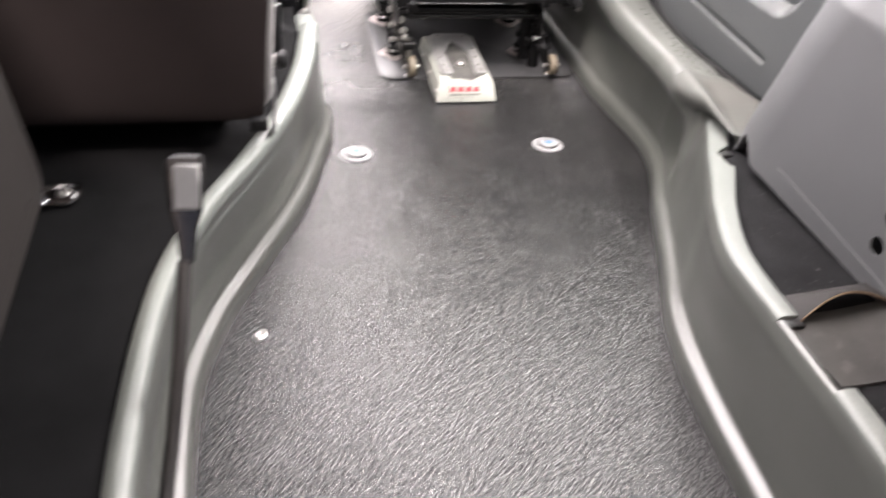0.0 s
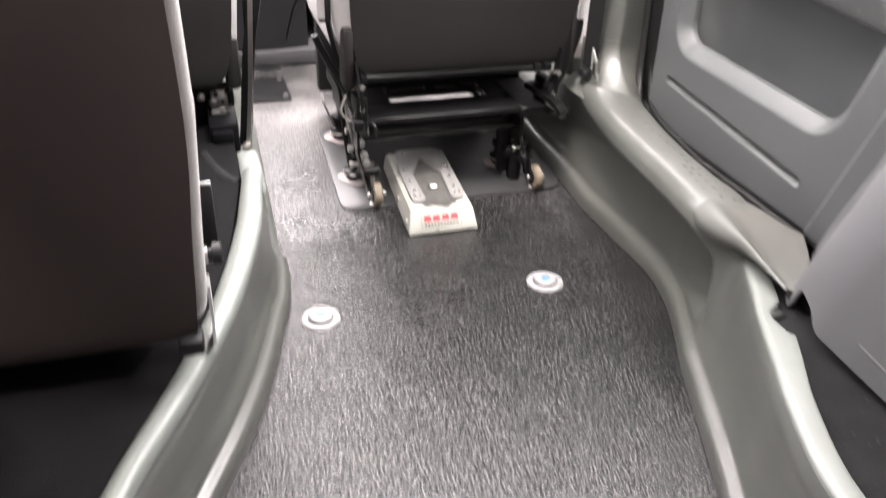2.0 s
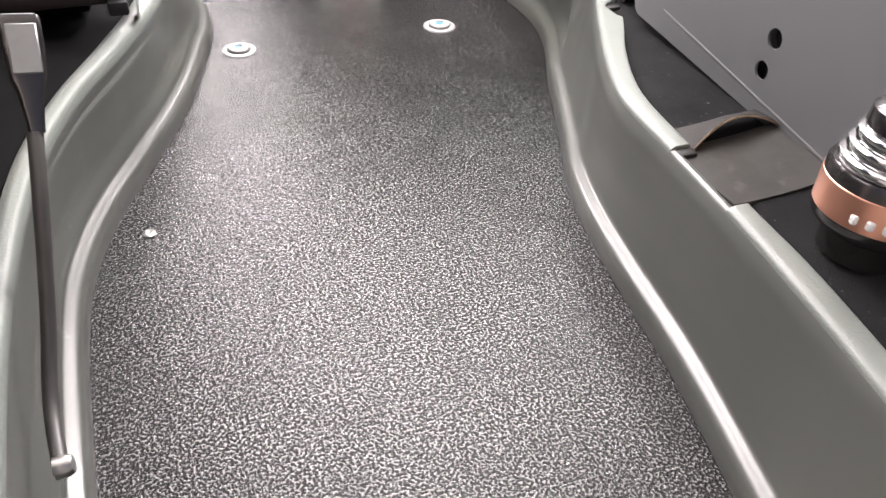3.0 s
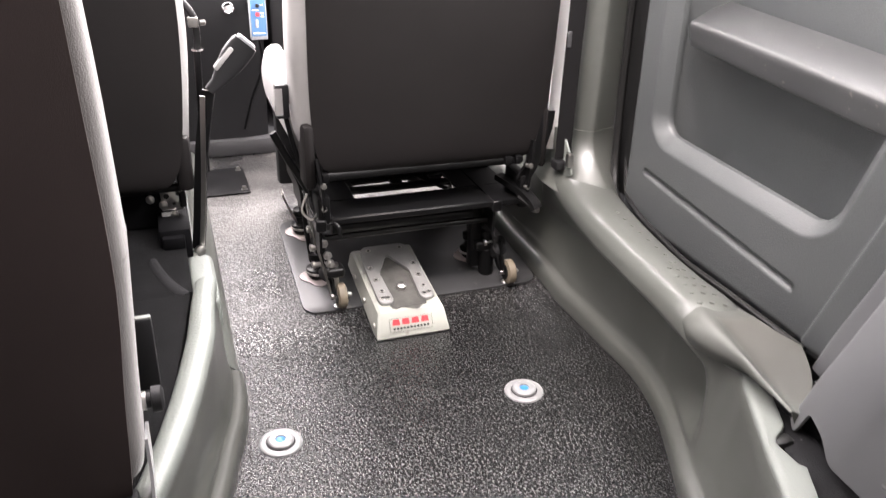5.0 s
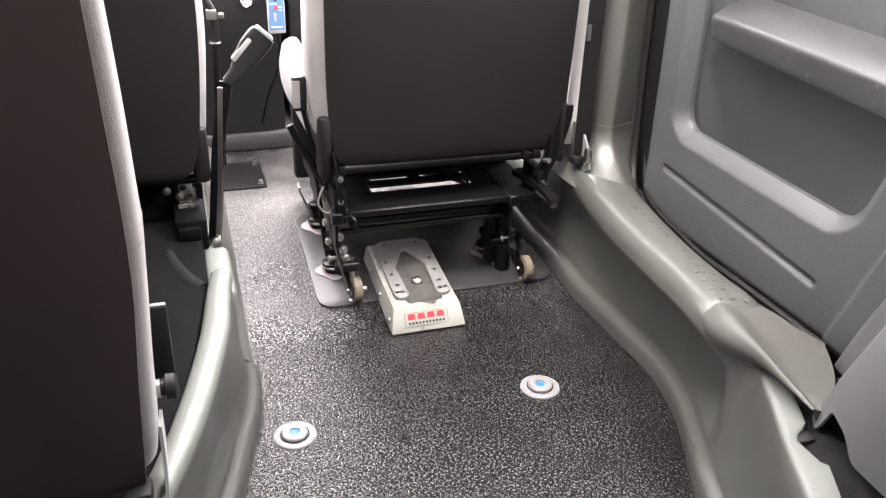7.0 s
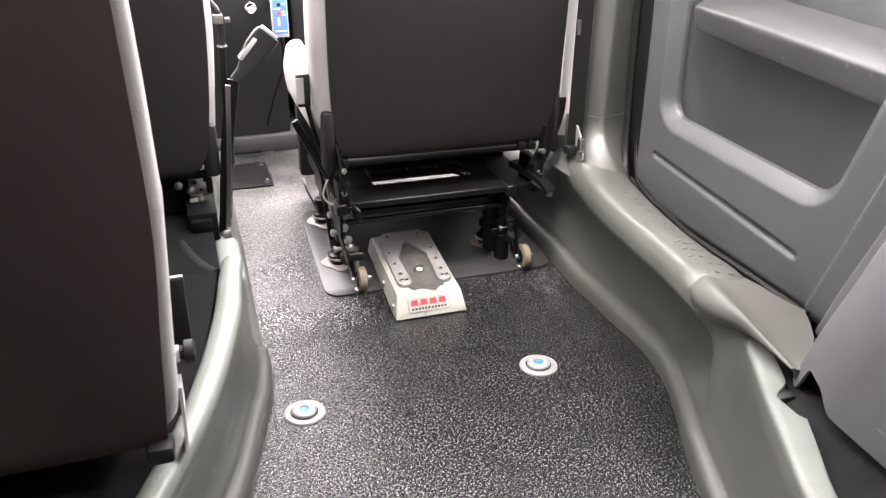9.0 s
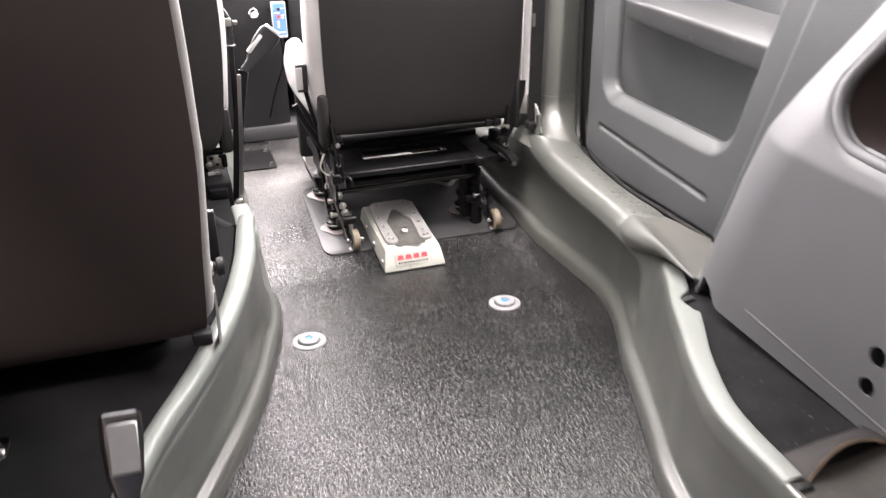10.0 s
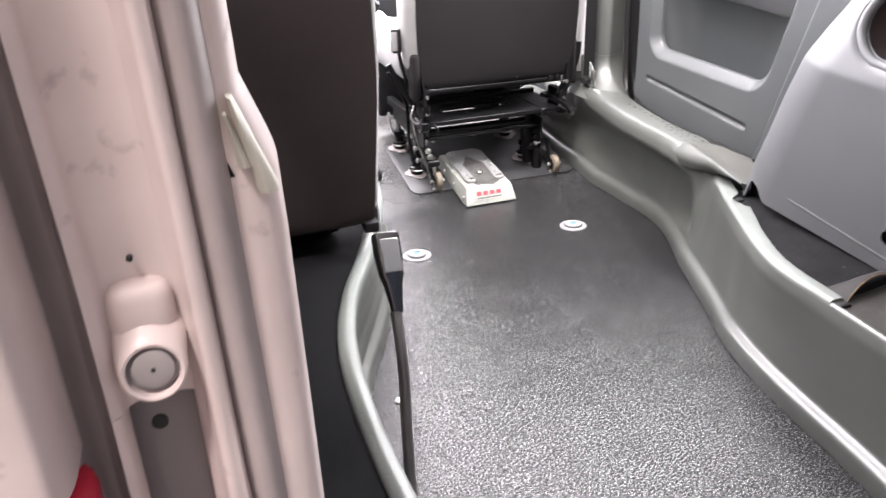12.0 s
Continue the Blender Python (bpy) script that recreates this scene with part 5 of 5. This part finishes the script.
def buckle_stalk():
    t = thing("belt_buckle", (-0.36, 0.15, 0.2), "black seat belt buckle on a tall stalk beside the driver's seat", "seat belt buckle")
    part("stalk", strip([(-0.362, 0.165, 0.19), (-0.352, 0.165, 0.25), (-0.33, 0.17, 0.42), (-0.304, 0.175, 0.545)], (1, -0.3, 0), 0.026, 0.010, 16), BLACK_STEEL, t)
    part("strap", strip([(-0.352, 0.155, 0.21), (-0.335, 0.152, 0.35), (-0.318, 0.155, 0.54)], (1, -0.3, 0), 0.010, 0.004, 12), STEEL, t, "thin bright strap")
    neck = [(-0.302, 0.175, 0.545), (-0.285, 0.176, 0.56), (-0.268, 0.178, 0.582), (-0.25, 0.18, 0.605), (-0.23, 0.18, 0.628), (-0.222, 0.18, 0.636)]
    wide = [0.020, 0.026, 0.042, 0.055, 0.056, 0.050]
    rings = []
    ax = Vector((0.085, 0.005, 0.095)).normalized()
    side = Vector((0, 1, 0)).cross(ax).normalized()
    for p, w in zip(neck, wide):
        p = Vector(p)
        rings.append([p + side * w / 2 * math.copysign(abs(math.cos(a)) ** 0.5, math.cos(a)) + Vector((0, 1, 0)) * 0.013 * math.copysign(abs(math.sin(a)) ** 0.5, math.sin(a)) for a in (2 * math.pi * k / 20 for k in range(20))])
    part("housing", loft(rings), DARK_PLASTIC, t, "black buckle housing", angle=50)
    end = Vector((-0.221, 0.18, 0.637))
    turn = Matrix((side, Vector((0, 1, 0)), ax)).transposed()
    part("press_button", box(end - Vector((0.02, 0.011, 0.002)), end + Vector((0.02, 0.011, 0.006)), 0.003, 2, turn=turn), PUCK_GREY, t, "pale release button")
    part("label_face", box(Vector((-0.268, 0.174, 0.612)) - Vector((0.006, 0.011, 0.03)), Vector((-0.268, 0.174, 0.612)) + Vector((0.004, 0.011, 0.025)), 0.003, 2, turn=turn), FABRIC_LIGHT, t, "pale felt cover on the buckle")
    part("pivot", lathe((-0.358, 0.15, 0.205), (0.2, -1, 0), [(0, 0.012), (0.008, 0.012), (0.012, 0.006)], 12), STEEL, t)
    return t


def rear_seat():
    t = thing("rear_seat", (-0.66, -0.6, 0.252), "upright rear seat with dark brown-grey cloth back", "car seat")
    st = [(0.31, -0.70, -0.60, 0.03), (0.335, -0.715, -0.59, 0.006), (0.42, -0.722, -0.585, 0.0), (0.6, -0.73, -0.59, -0.012), (0.62, -0.732, -0.60, -0.012), (0.8, -0.742, -0.63, -0.010), (1.05, -0.75, -0.66, 0.0), (1.28, -0.762, -0.68, 0.006), (1.36, -0.75, -0.69, 0.03)]
    part("backrest", rest(-1.0, -0.462, [tuple(r) for r in spline(st, 36)], 0.3), FABRIC_SIDE, t, "grey napped cloth seat side", angle=60)
    rows = [(0.298, -0.70, 0.02, 0.005), (0.308, -0.722, 0.006, 0.01), (0.35, -0.732, 0.001, 0.012), (0.45, -0.738, -0.006, 0.012), (0.6, -0.744, -0.017, 0.012), (0.8, -0.752, -0.014, 0.012), (1.05, -0.760, -0.008, 0.012), (1.28, -0.772, 0.0, 0.012), (1.37, -0.757, 0.03, 0.012)]
    part("back_cover", back_shell(-1.0, -0.480, [tuple(r) for r in spline(rows, 36)], 0.02), FABRIC_DARK, t, "dark brown-grey cloth back", angle=60)
    part("cushion", rest(-1.0, -0.49, [(0.36, -0.60, -0.12, 0.02), (0.40, -0.62, -0.08, -0.004), (0.48, -0.62, -0.08, -0.008), (0.54, -0.60, -0.11, 0.02)], 0.3), FABRIC_DARK, t, angle=60)
    part("base", box((-0.95, -0.62, 0.252), (-0.54, -0.2, 0.36), 0.01), BLACK_STEEL, t)
    part("foot", box((-0.51, -0.735, 0.288), (-0.478, -0.70, 0.312), 0.005), DARK_PLASTIC, t)
    part("bracket", strip([(-0.466, -0.665, 0.255), (-0.464, -0.65, 0.30), (-0.464, -0.64, 0.345)], (0, 1, 0), 0.05, 0.004, 8), PUCK_WHITE, t, "pale metal hinge bracket")
    part("side_cover", box((-0.470, -0.556, 0.345), (-0.443, -0.542, 0.452), 0.004), DARK_PLASTIC, t, "dark recliner cover")
    part("cover_lip", box((-0.469, -0.554, 0.4505), (-0.444, -0.546, 0.4535), 0.001), PLASTIC_LIGHT, t, "pale top edge of the cover")
    k = part("knob", lathe((-0.462, -0.62, 0.375), (1, 0, 0), [(0, 0.010), (0.008, 0.010), (0.009, 0.0165), (0.02, 0.0165), (0.023, 0.012), (0.023, 0.002)], 20), DARK_PLASTIC, t, "black fold knob")
    part("knob_washer", lathe((-0.466, -0.62, 0.375), (1, 0, 0), [(0, 0.012), (0.006, 0.012), (0.007, 0.006)], 16), STEEL, k, "bright washer")
    return t


passenger_seat()
driver_seat()
buckle_stalk()
rear_seat()

# ---- dash and front ----


def dashboard():
    t = thing("dashboard", (-0.2, 1.2, 0.112), "dark moulded dashboard console with metal ring socket", "dashboard")
    rings = []
    for x in np.linspace(-0.40, -0.085, 10):
        line = spline([(1.02, 0.165), (1.015, 0.30), (0.99, 0.45), (0.97, 0.60), (0.98, 0.75), (1.02, 0.86)], 20)
        rings.append([(x, y + 0.02 * ((x + 0.24) / 0.16) ** 4, z) for y, z in line] + [(x, 1.5, 0.86), (x, 1.5, 0.165)])
    part("console", loft(rings), DARK_PLASTIC, t, angle=50)
    part("kick_strip", box((-0.62, 1.0, 0.1125), (0.42, 1.5, 0.165), 0.008), KICK, t, "grey kick strip")
    part("right_side", box((-0.05, 1.1, 0.165), (0.62, 1.5, 0.86), 0.02), DARK_PLASTIC, t)
    part("left_side", box((-1.0, 1.1, 0.165), (-0.42, 1.5, 0.86), 0.02), DARK_PLASTIC, t)
    part("ring_socket", lathe((-0.183, 0.972, 0.572), (0, -1, 0), [(0, 0.017), (0.006, 0.017), (0.007, 0.014), (0.002, 0.012), (-0.004, 0.011)], 24), CHROME, t, "bright metal socket ring")
    part("metal_trim", tube([(-0.30, 0.963, 0.636), (-0.26, 0.962, 0.63), (-0.22, 0.962, 0.634)], 0.005, 8), CHROME, t)
    bar = thing("hand_brake", (-0.31, 0.75, 0.25), "black bent lever bar with bolt and ring by the driver's seat", "lever")
    part("bar", tube([(-0.33, 0.62, 0.66), (-0.30, 0.60, 0.62), (-0.295, 0.60, 0.56), (-0.30, 0.60, 0.50), (-0.305, 0.62, 0.25), (-0.305, 0.62, 0.21)], 0.009, 20), BLACK_STEEL, bar)
    part("ring", lathe((-0.297, 0.60, 0.535), (0, 0, 1), [(0, 0.012), (0, 0.016), (0.005, 0.016), (0.005, 0.012)], 16), CHROME, bar)
    part("clamp", box((-0.313, 0.583, 0.593), (-0.288, 0.607, 0.617), 0.004), GRIME, bar)
    part("bolt", lathe((-0.285, 0.59, 0.603), (1, 0, 0), [(0, 0.008), (0.012, 0.008), (0.014, 0.004)], 6), GRIME, bar)
    c = thing("control_box", (-0.12, 0.92, 0.52), "blue control box with red button and white edge", "control box")
    part("case", box((-0.142, 0.80, 0.512), (-0.096, 0.822, 0.625), 0.003), PUCK_GREY, c)
    part("face", box((-0.139, 0.798, 0.522), (-0.099, 0.802, 0.622), 0.001, 1), PANEL_BLUE, c, "blue printed face")
    part("red_button", lathe((-0.121, 0.798, 0.581), (0, -1, 0), [(0, 0.006), (0.004, 0.006), (0.005, 0.002)], 14), RED, c)
    part("black_knob", lathe((-0.121, 0.798, 0.604), (0, -1, 0), [(0, 0.005), (0.005, 0.005), (0.006, 0.002)], 14), DARK_PLASTIC, c)
    part("switch", box((-0.128, 0.795, 0.545), (-0.120, 0.799, 0.568), 0.001, 1), PUCK_GREY, c, "pale slide switch")
    for x0, x1, z in ((-0.135, -0.118, 0.591), (-0.113, -0.104, 0.582), (-0.112, -0.104, 0.574), (-0.135, -0.103, 0.529), (-0.113, -0.104, 0.604)):
        part("writing_bar", box((x0, 0.7965, z), (x1, 0.799, z + 0.003), 0.0), WHITE, c, smooth=False)
    part("cable", tube([(-0.12, 0.815, 0.52), (-0.11, 0.87, 0.42), (-0.14, 0.95, 0.30), (-0.16, 1.0, 0.2)], 0.004, 16, 6), BLACK_STEEL, c)
    part("bracket", box((-0.13, 0.822, 0.57), (-0.108, 0.975, 0.59), 0.002, 1), BLACK_STEEL, c)


dashboard()

# ---- rear: loose belt, latch, canister, body pillar ----


def loose_buckle():
    t = thing("belt_buckle", (-0.60, -1.42, 0.1), "grey seat belt buckle on a stiff sleeved cable", "seat belt buckle")
    part("cable", tube([(-0.620, -1.494, 0.127), (-0.6255, -1.415, 0.150), (-0.613, -1.352, 0.215), (-0.597, -1.293, 0.313), (-0.589, -1.240, 0.375)], 0.0085, 30, 14), SLEEVE, t, "stiff grey cable sleeve")
    ax = Vector((0.004, 0.055, 0.09)).normalized()
    side = Vector((1, 0.25, 0)).normalized()
    side = (side - ax * side.dot(ax)).normalized()
    nrm = ax.cross(side)
    rings = []
    for d, w, h in ((-0.012, 0.016, 0.012), (0.0, 0.018, 0.015), (0.03, 0.026, 0.018), (0.045, 0.036, 0.02), (0.08, 0.042, 0.022), (0.105, 0.042, 0.022), (0.11, 0.039, 0.019)):
        p = Vector((-0.586, -1.235, 0.385)) + ax * d
        rings.append([p + side * w / 2 * math.copysign(abs(math.cos(a)) ** 0.4, math.cos(a)) + nrm * h / 2 * math.copysign(abs(math.sin(a)) ** 0.4, math.sin(a)) for a in (2 * math.pi * k / 24 for k in range(24))])
    part("housing", loft(rings), GUNMETAL, t, "dark glossy buckle housing", angle=50)
    p = Vector((-0.586, -1.235, 0.385))
    turn = Matrix((side, nrm, ax)).transposed()
    c = p + ax * 0.105
    part("press_button", box(c - Vector((0.017, 0.0085, 0.004)), c + Vector((0.017, 0.0085, 0.007)), 0.003, 2, turn=turn), PUCK_GREY, t, "pale release button")
    c = p + ax * 0.075 - nrm * 0.0105
    part("face_plate", box(c - Vector((0.015, 0.002, 0.026)), c + Vector((0.015, 0.002, 0.026)), 0.0015, 1, turn=turn), ALLOY, t, "grey metal face")
    part("stud", lathe((-0.625, -1.492, 0.132), (1, 0, 0.1), [(0, 0.012), (0.012, 0.012), (0.018, 0.009), (0.019, 0.002)], 16), STEEL, t, "bright fixing stud")
    return t


def floor_latch():
    t = thing("floor_latch", (-0.81, -0.86, 0.252), "chromed seat latch loop screwed to the carpet", "latch")
    part("base", plate(rounded(-0.835, -0.89, -0.775, -0.83, 0.014, 5), 0.003, (0, 0, 0.252), None, 0.001), CHROME, t)
    part("loop", tube([(-0.825, -0.88, 0.255), (-0.823, -0.885, 0.275), (-0.80, -0.888, 0.282), (-0.782, -0.88, 0.275), (-0.782, -0.87, 0.255)], 0.004, 18, 8), CHROME, t)
    part("screw", lathe((-0.80, -0.855, 0.255), (0, 0, 1), [(0, 0.010), (0.004, 0.010), (0.006, 0.006), (0.004, 0.003)], 14), STEEL, t)


def canister():
    t = thing("canister", (0.305, -1.546, 0.25), "dark polished metal canister with ribbed chrome neck and copper band", "canister")
    c, ax = Vector((0.305, -1.546, 0.240)), Vector((0.05, 0.03, 1)).normalized()
    part("body", lathe(c, ax, [(0.0, 0.044), (0.004, 0.050), (0.02, 0.051), (0.036, 0.053), (0.042, 0.062), (0.048, 0.070), (0.054, 0.0725), (0.114, 0.0725), (0.120, 0.069)], 48), GUNMETAL, t)
    part("band", lathe(c, ax, [(0.062, 0.0725), (0.063, 0.0735), (0.102, 0.0735), (0.103, 0.0725)], 48), COPPER, t, "copper-coloured band")
    s = ax.orthogonal().normalized()
    u = ax.cross(s)
    for k in range(6):
        a = math.atan2((Vector((-0.8, -0.6, 0))).dot(u), Vector((-0.8, -0.6, 0)).dot(s)) + radians(14 * (k - 1))
        p = c + ax * 0.076 + 0.0722 * (math.cos(a) * s + math.sin(a) * u)
        part("writing_bar", box(p - Vector((0.0045, 0.0045, 0.006)), p + Vector((0.0045, 0.0045, 0.006)), 0.002, 1), WHITE, t)
    for k in range(3):
        h, r = 0.118 + 0.015 * k, 0.066 - 0.005 * k
        part("neck_rib", lathe(c, ax, [(h, r - 0.006), (h + 0.003, r - 0.001), (h + 0.007, r), (h + 0.011, r - 0.001), (h + 0.015, r - 0.007)], 40), CHROME, t, "chrome neck rib")
    part("cap", lathe(c, ax, [(0.160, 0.046), (0.166, 0.050), (0.186, 0.048), (0.196, 0.036), (0.198, 0.003)], 32), GUNMETAL, t, "dark cap")


def body_pillar():
    """Painted rear pillar at the tailgate opening, with gutter, seal and rubber stop."""
    t = thing("body_pillar", (-0.88, -1.8, 0.3), "silver-rose painted rear body pillar at the tailgate opening", "car body")

    def column(name, prof, mat, z0, z1, label="", lean=-0.03):
        rings = []
        for z in np.linspace(z0, z1, 24):
            s = lean * (z - 0.75)
            out = 0.14 * max(0.0, 0.75 - z) ** 1.2
            cut = -0.02 * float(smooth_step(z, 0.79, 0.86)) if name == "inner_trim" else 0.0
            rings.append([(x + s * (1 if x > -0.86 else 1.3) - (out * 0.25 if x < -0.86 else 0) + (cut if x > -0.83 else 0), y, z) for x, y in prof])
        return part(name, loft(rings), mat, t, label, angle=35)
    column("inner_trim", spline([(-0.790, -1.60), (-0.792, -1.70), (-0.797, -1.755), (-0.806, -1.772), (-0.822, -1.778), (-0.834, -1.776)], 16).tolist() + [(-0.84, -1.74), (-0.82, -1.60)], PAINT, 0.25, 1.40, "pale inner trim edge", -0.01)
    column("seal", [(-0.828, -1.755)] + spline([(-0.828, -1.772), (-0.836, -1.788), (-0.845, -1.793), (-0.853, -1.788), (-0.861, -1.774)], 14).tolist() + [(-0.861, -1.755)], SEAL_AND_SHADE, 0.25, 1.40, "grey tailgate seal lip")
    column("flange", spline([(-0.855, -1.765), (-0.857, -1.79), (-0.861, -1.797), (-0.868, -1.797), (-0.872, -1.785), (-0.878, -1.775)], 20).tolist() + [(-0.88, -1.74), (-0.86, -1.74)], PAINT, 0.25, 1.40, "painted flange edge")
    column("channel", spline([(-0.876, -1.777), (-0.882, -1.774), (-0.90, -1.772), (-0.918, -1.778), (-0.925, -1.79), (-0.932, -1.795)], 20).tolist() + [(-0.94, -1.72), (-0.877, -1.72)], PAINT, 0.652, 1.40, "painted gutter channel")
    column("outer_edge", spline([(-0.922, -1.782), (-0.926, -1.792), (-0.932, -1.795)], 8).tolist() + [(-0.938, -1.74), (-0.926, -1.74)], PAINT, 0.25, 0.652)
    # gutter in the darker seal tone, in place of shade on body paint
    column("gutter", spline([(-0.930, -1.79), (-0.936, -1.772), (-0.944, -1.765), (-0.952, -1.775), (-0.956, -1.80)], 14).tolist() + [(-0.957, -1.74), (-0.932, -1.74)], SEAL_AND_SHADE, 0.25, 1.40, "water gutter with its shade put in the colour")
    column("outer_skin", spline([(-0.953, -1.79), (-0.955, -1.83), (-0.962, -1.852), (-0.972, -1.858), (-1.0, -1.855), (-1.06, -1.83), (-1.11, -1.75), (-1.12, -1.6)], 26).tolist() + [(-1.08, -1.6), (-0.97, -1.72)], PAINT, 0.637, 1.40, "painted outer corner")
    c = Vector((-0.8985, -1.79, 0.683))
    ax = Vector((0.02, -1, 0.12)).normalized()
    rings = []
    for k, dz, dy, r in ((0, 0.030, 0.036, 0.030), (1, 0.024, 0.022, 0.0275), (2, 0.015, 0.012, 0.0245), (3, 0.007, 0.002, 0.0228), (4, 0.002, -0.006, 0.0222), (5, 0.0005, -0.010, 0.0212), (6, 0.0, -0.0115, 0.0192), (7, 0.0, -0.0108, 0.0172), (8, 0.0, -0.004, 0.0166)):
        side = ax.orthogonal().normalized()
        up = ax.cross(side)
        mid = c + Vector((0, dy, dz + 0.003))
        rings.append([mid + r * (math.cos(a) * side + math.sin(a) * up) for a in (2 * math.pi * n / 40 for n in range(40))])
    boss = part("stop_boss", loft(rings), PAINT, t, "raised painted boss", angle=35)
    part("rubber_stop", lathe(c + Vector((0, 0.0, 0.003)), ax, [(0, 0.0140), (0.006, 0.0140), (0.009, 0.0132), (0.0098, 0.0115), (0.0102, 0.002)], 32), STOP, boss, "grey round rubber stop")
    part("stop_groove", lathe(c + Vector((0, 0.0, 0.003)), ax, [(0, 0.0165), (0.0055, 0.0165), (0.0055, 0.0139), (0, 0.0139)], 32), PAINT_SHADED, boss, "dark ring groove")
    part("stop_dot", lathe(c + Vector((0, 0.0, 0.003)) + ax * 0.0102, ax, [(-0.002, 0.0016), (0.0003, 0.0016), (0.0004, 0.0005)], 10), RUBBER, boss)
    part("boss_shoulder", box((-0.921, -1.788, 0.700), (-0.878, -1.755, 0.741), 0.012, 4), PAINT, t)
    part("drain_plug", lathe((-0.900, -1.776, 0.757), (0, -1, 0), [(0, 0.0022), (0.003, 0.0022), (0.004, 0.001)], 10), RUBBER, t)
    # shade under the boss is put into this panel's colour
    part("lower_panel", box((-0.935, -1.745, 0.30), (-0.866, -1.725, 0.66), 0.004, 2), PAINT_SHADED, t, "lower gutter panel darkened for shade")
    part("drain_hole", lathe((-0.905, -1.745, 0.612), (0, -1, 0), [(0, 0.006), (0.0015, 0.006), (0.002, 0.001)], 14), RUBBER, t)
    for top, low, wide in (((-0.824, 0.852), (-0.801, 0.790), 0.015), ((-0.829, 0.842), (-0.817, 0.808), 0.009)):
        rings = []
        for k in np.linspace(0, 1, 8):
            x, z = top[0] + (low[0] - top[0]) * k, top[1] + (low[1] - top[1]) * k
            w = wide * (0.25 + 0.75 * k)
            rings.append([(x, -1.772, z), (x - w * 0.15, -1.786, z), (x - w * 0.6, -1.789, z), (x - w, -1.784, z), (x - w, -1.768, z)])
        part("clip_cover", loft(rings), CREAM, t, "cream moulded clip cover", angle=60)
    lamp = thing("tail_lamp", (-1.0, -1.84, 0.4), "red tail lamp on the rear body corner", "tail lamp")
    part("lens", box((-1.08, -1.872, 0.36), (-0.945, -1.78, 0.63), 0.02, 4), LENS_RED, lamp, "red lens")
    part("housing", box((-1.075, -1.80, 0.355), (-0.955, -1.72, 0.62), 0.01), DARK_PLASTIC, lamp)


loose_buckle()
floor_latch()
canister()
body_pillar()
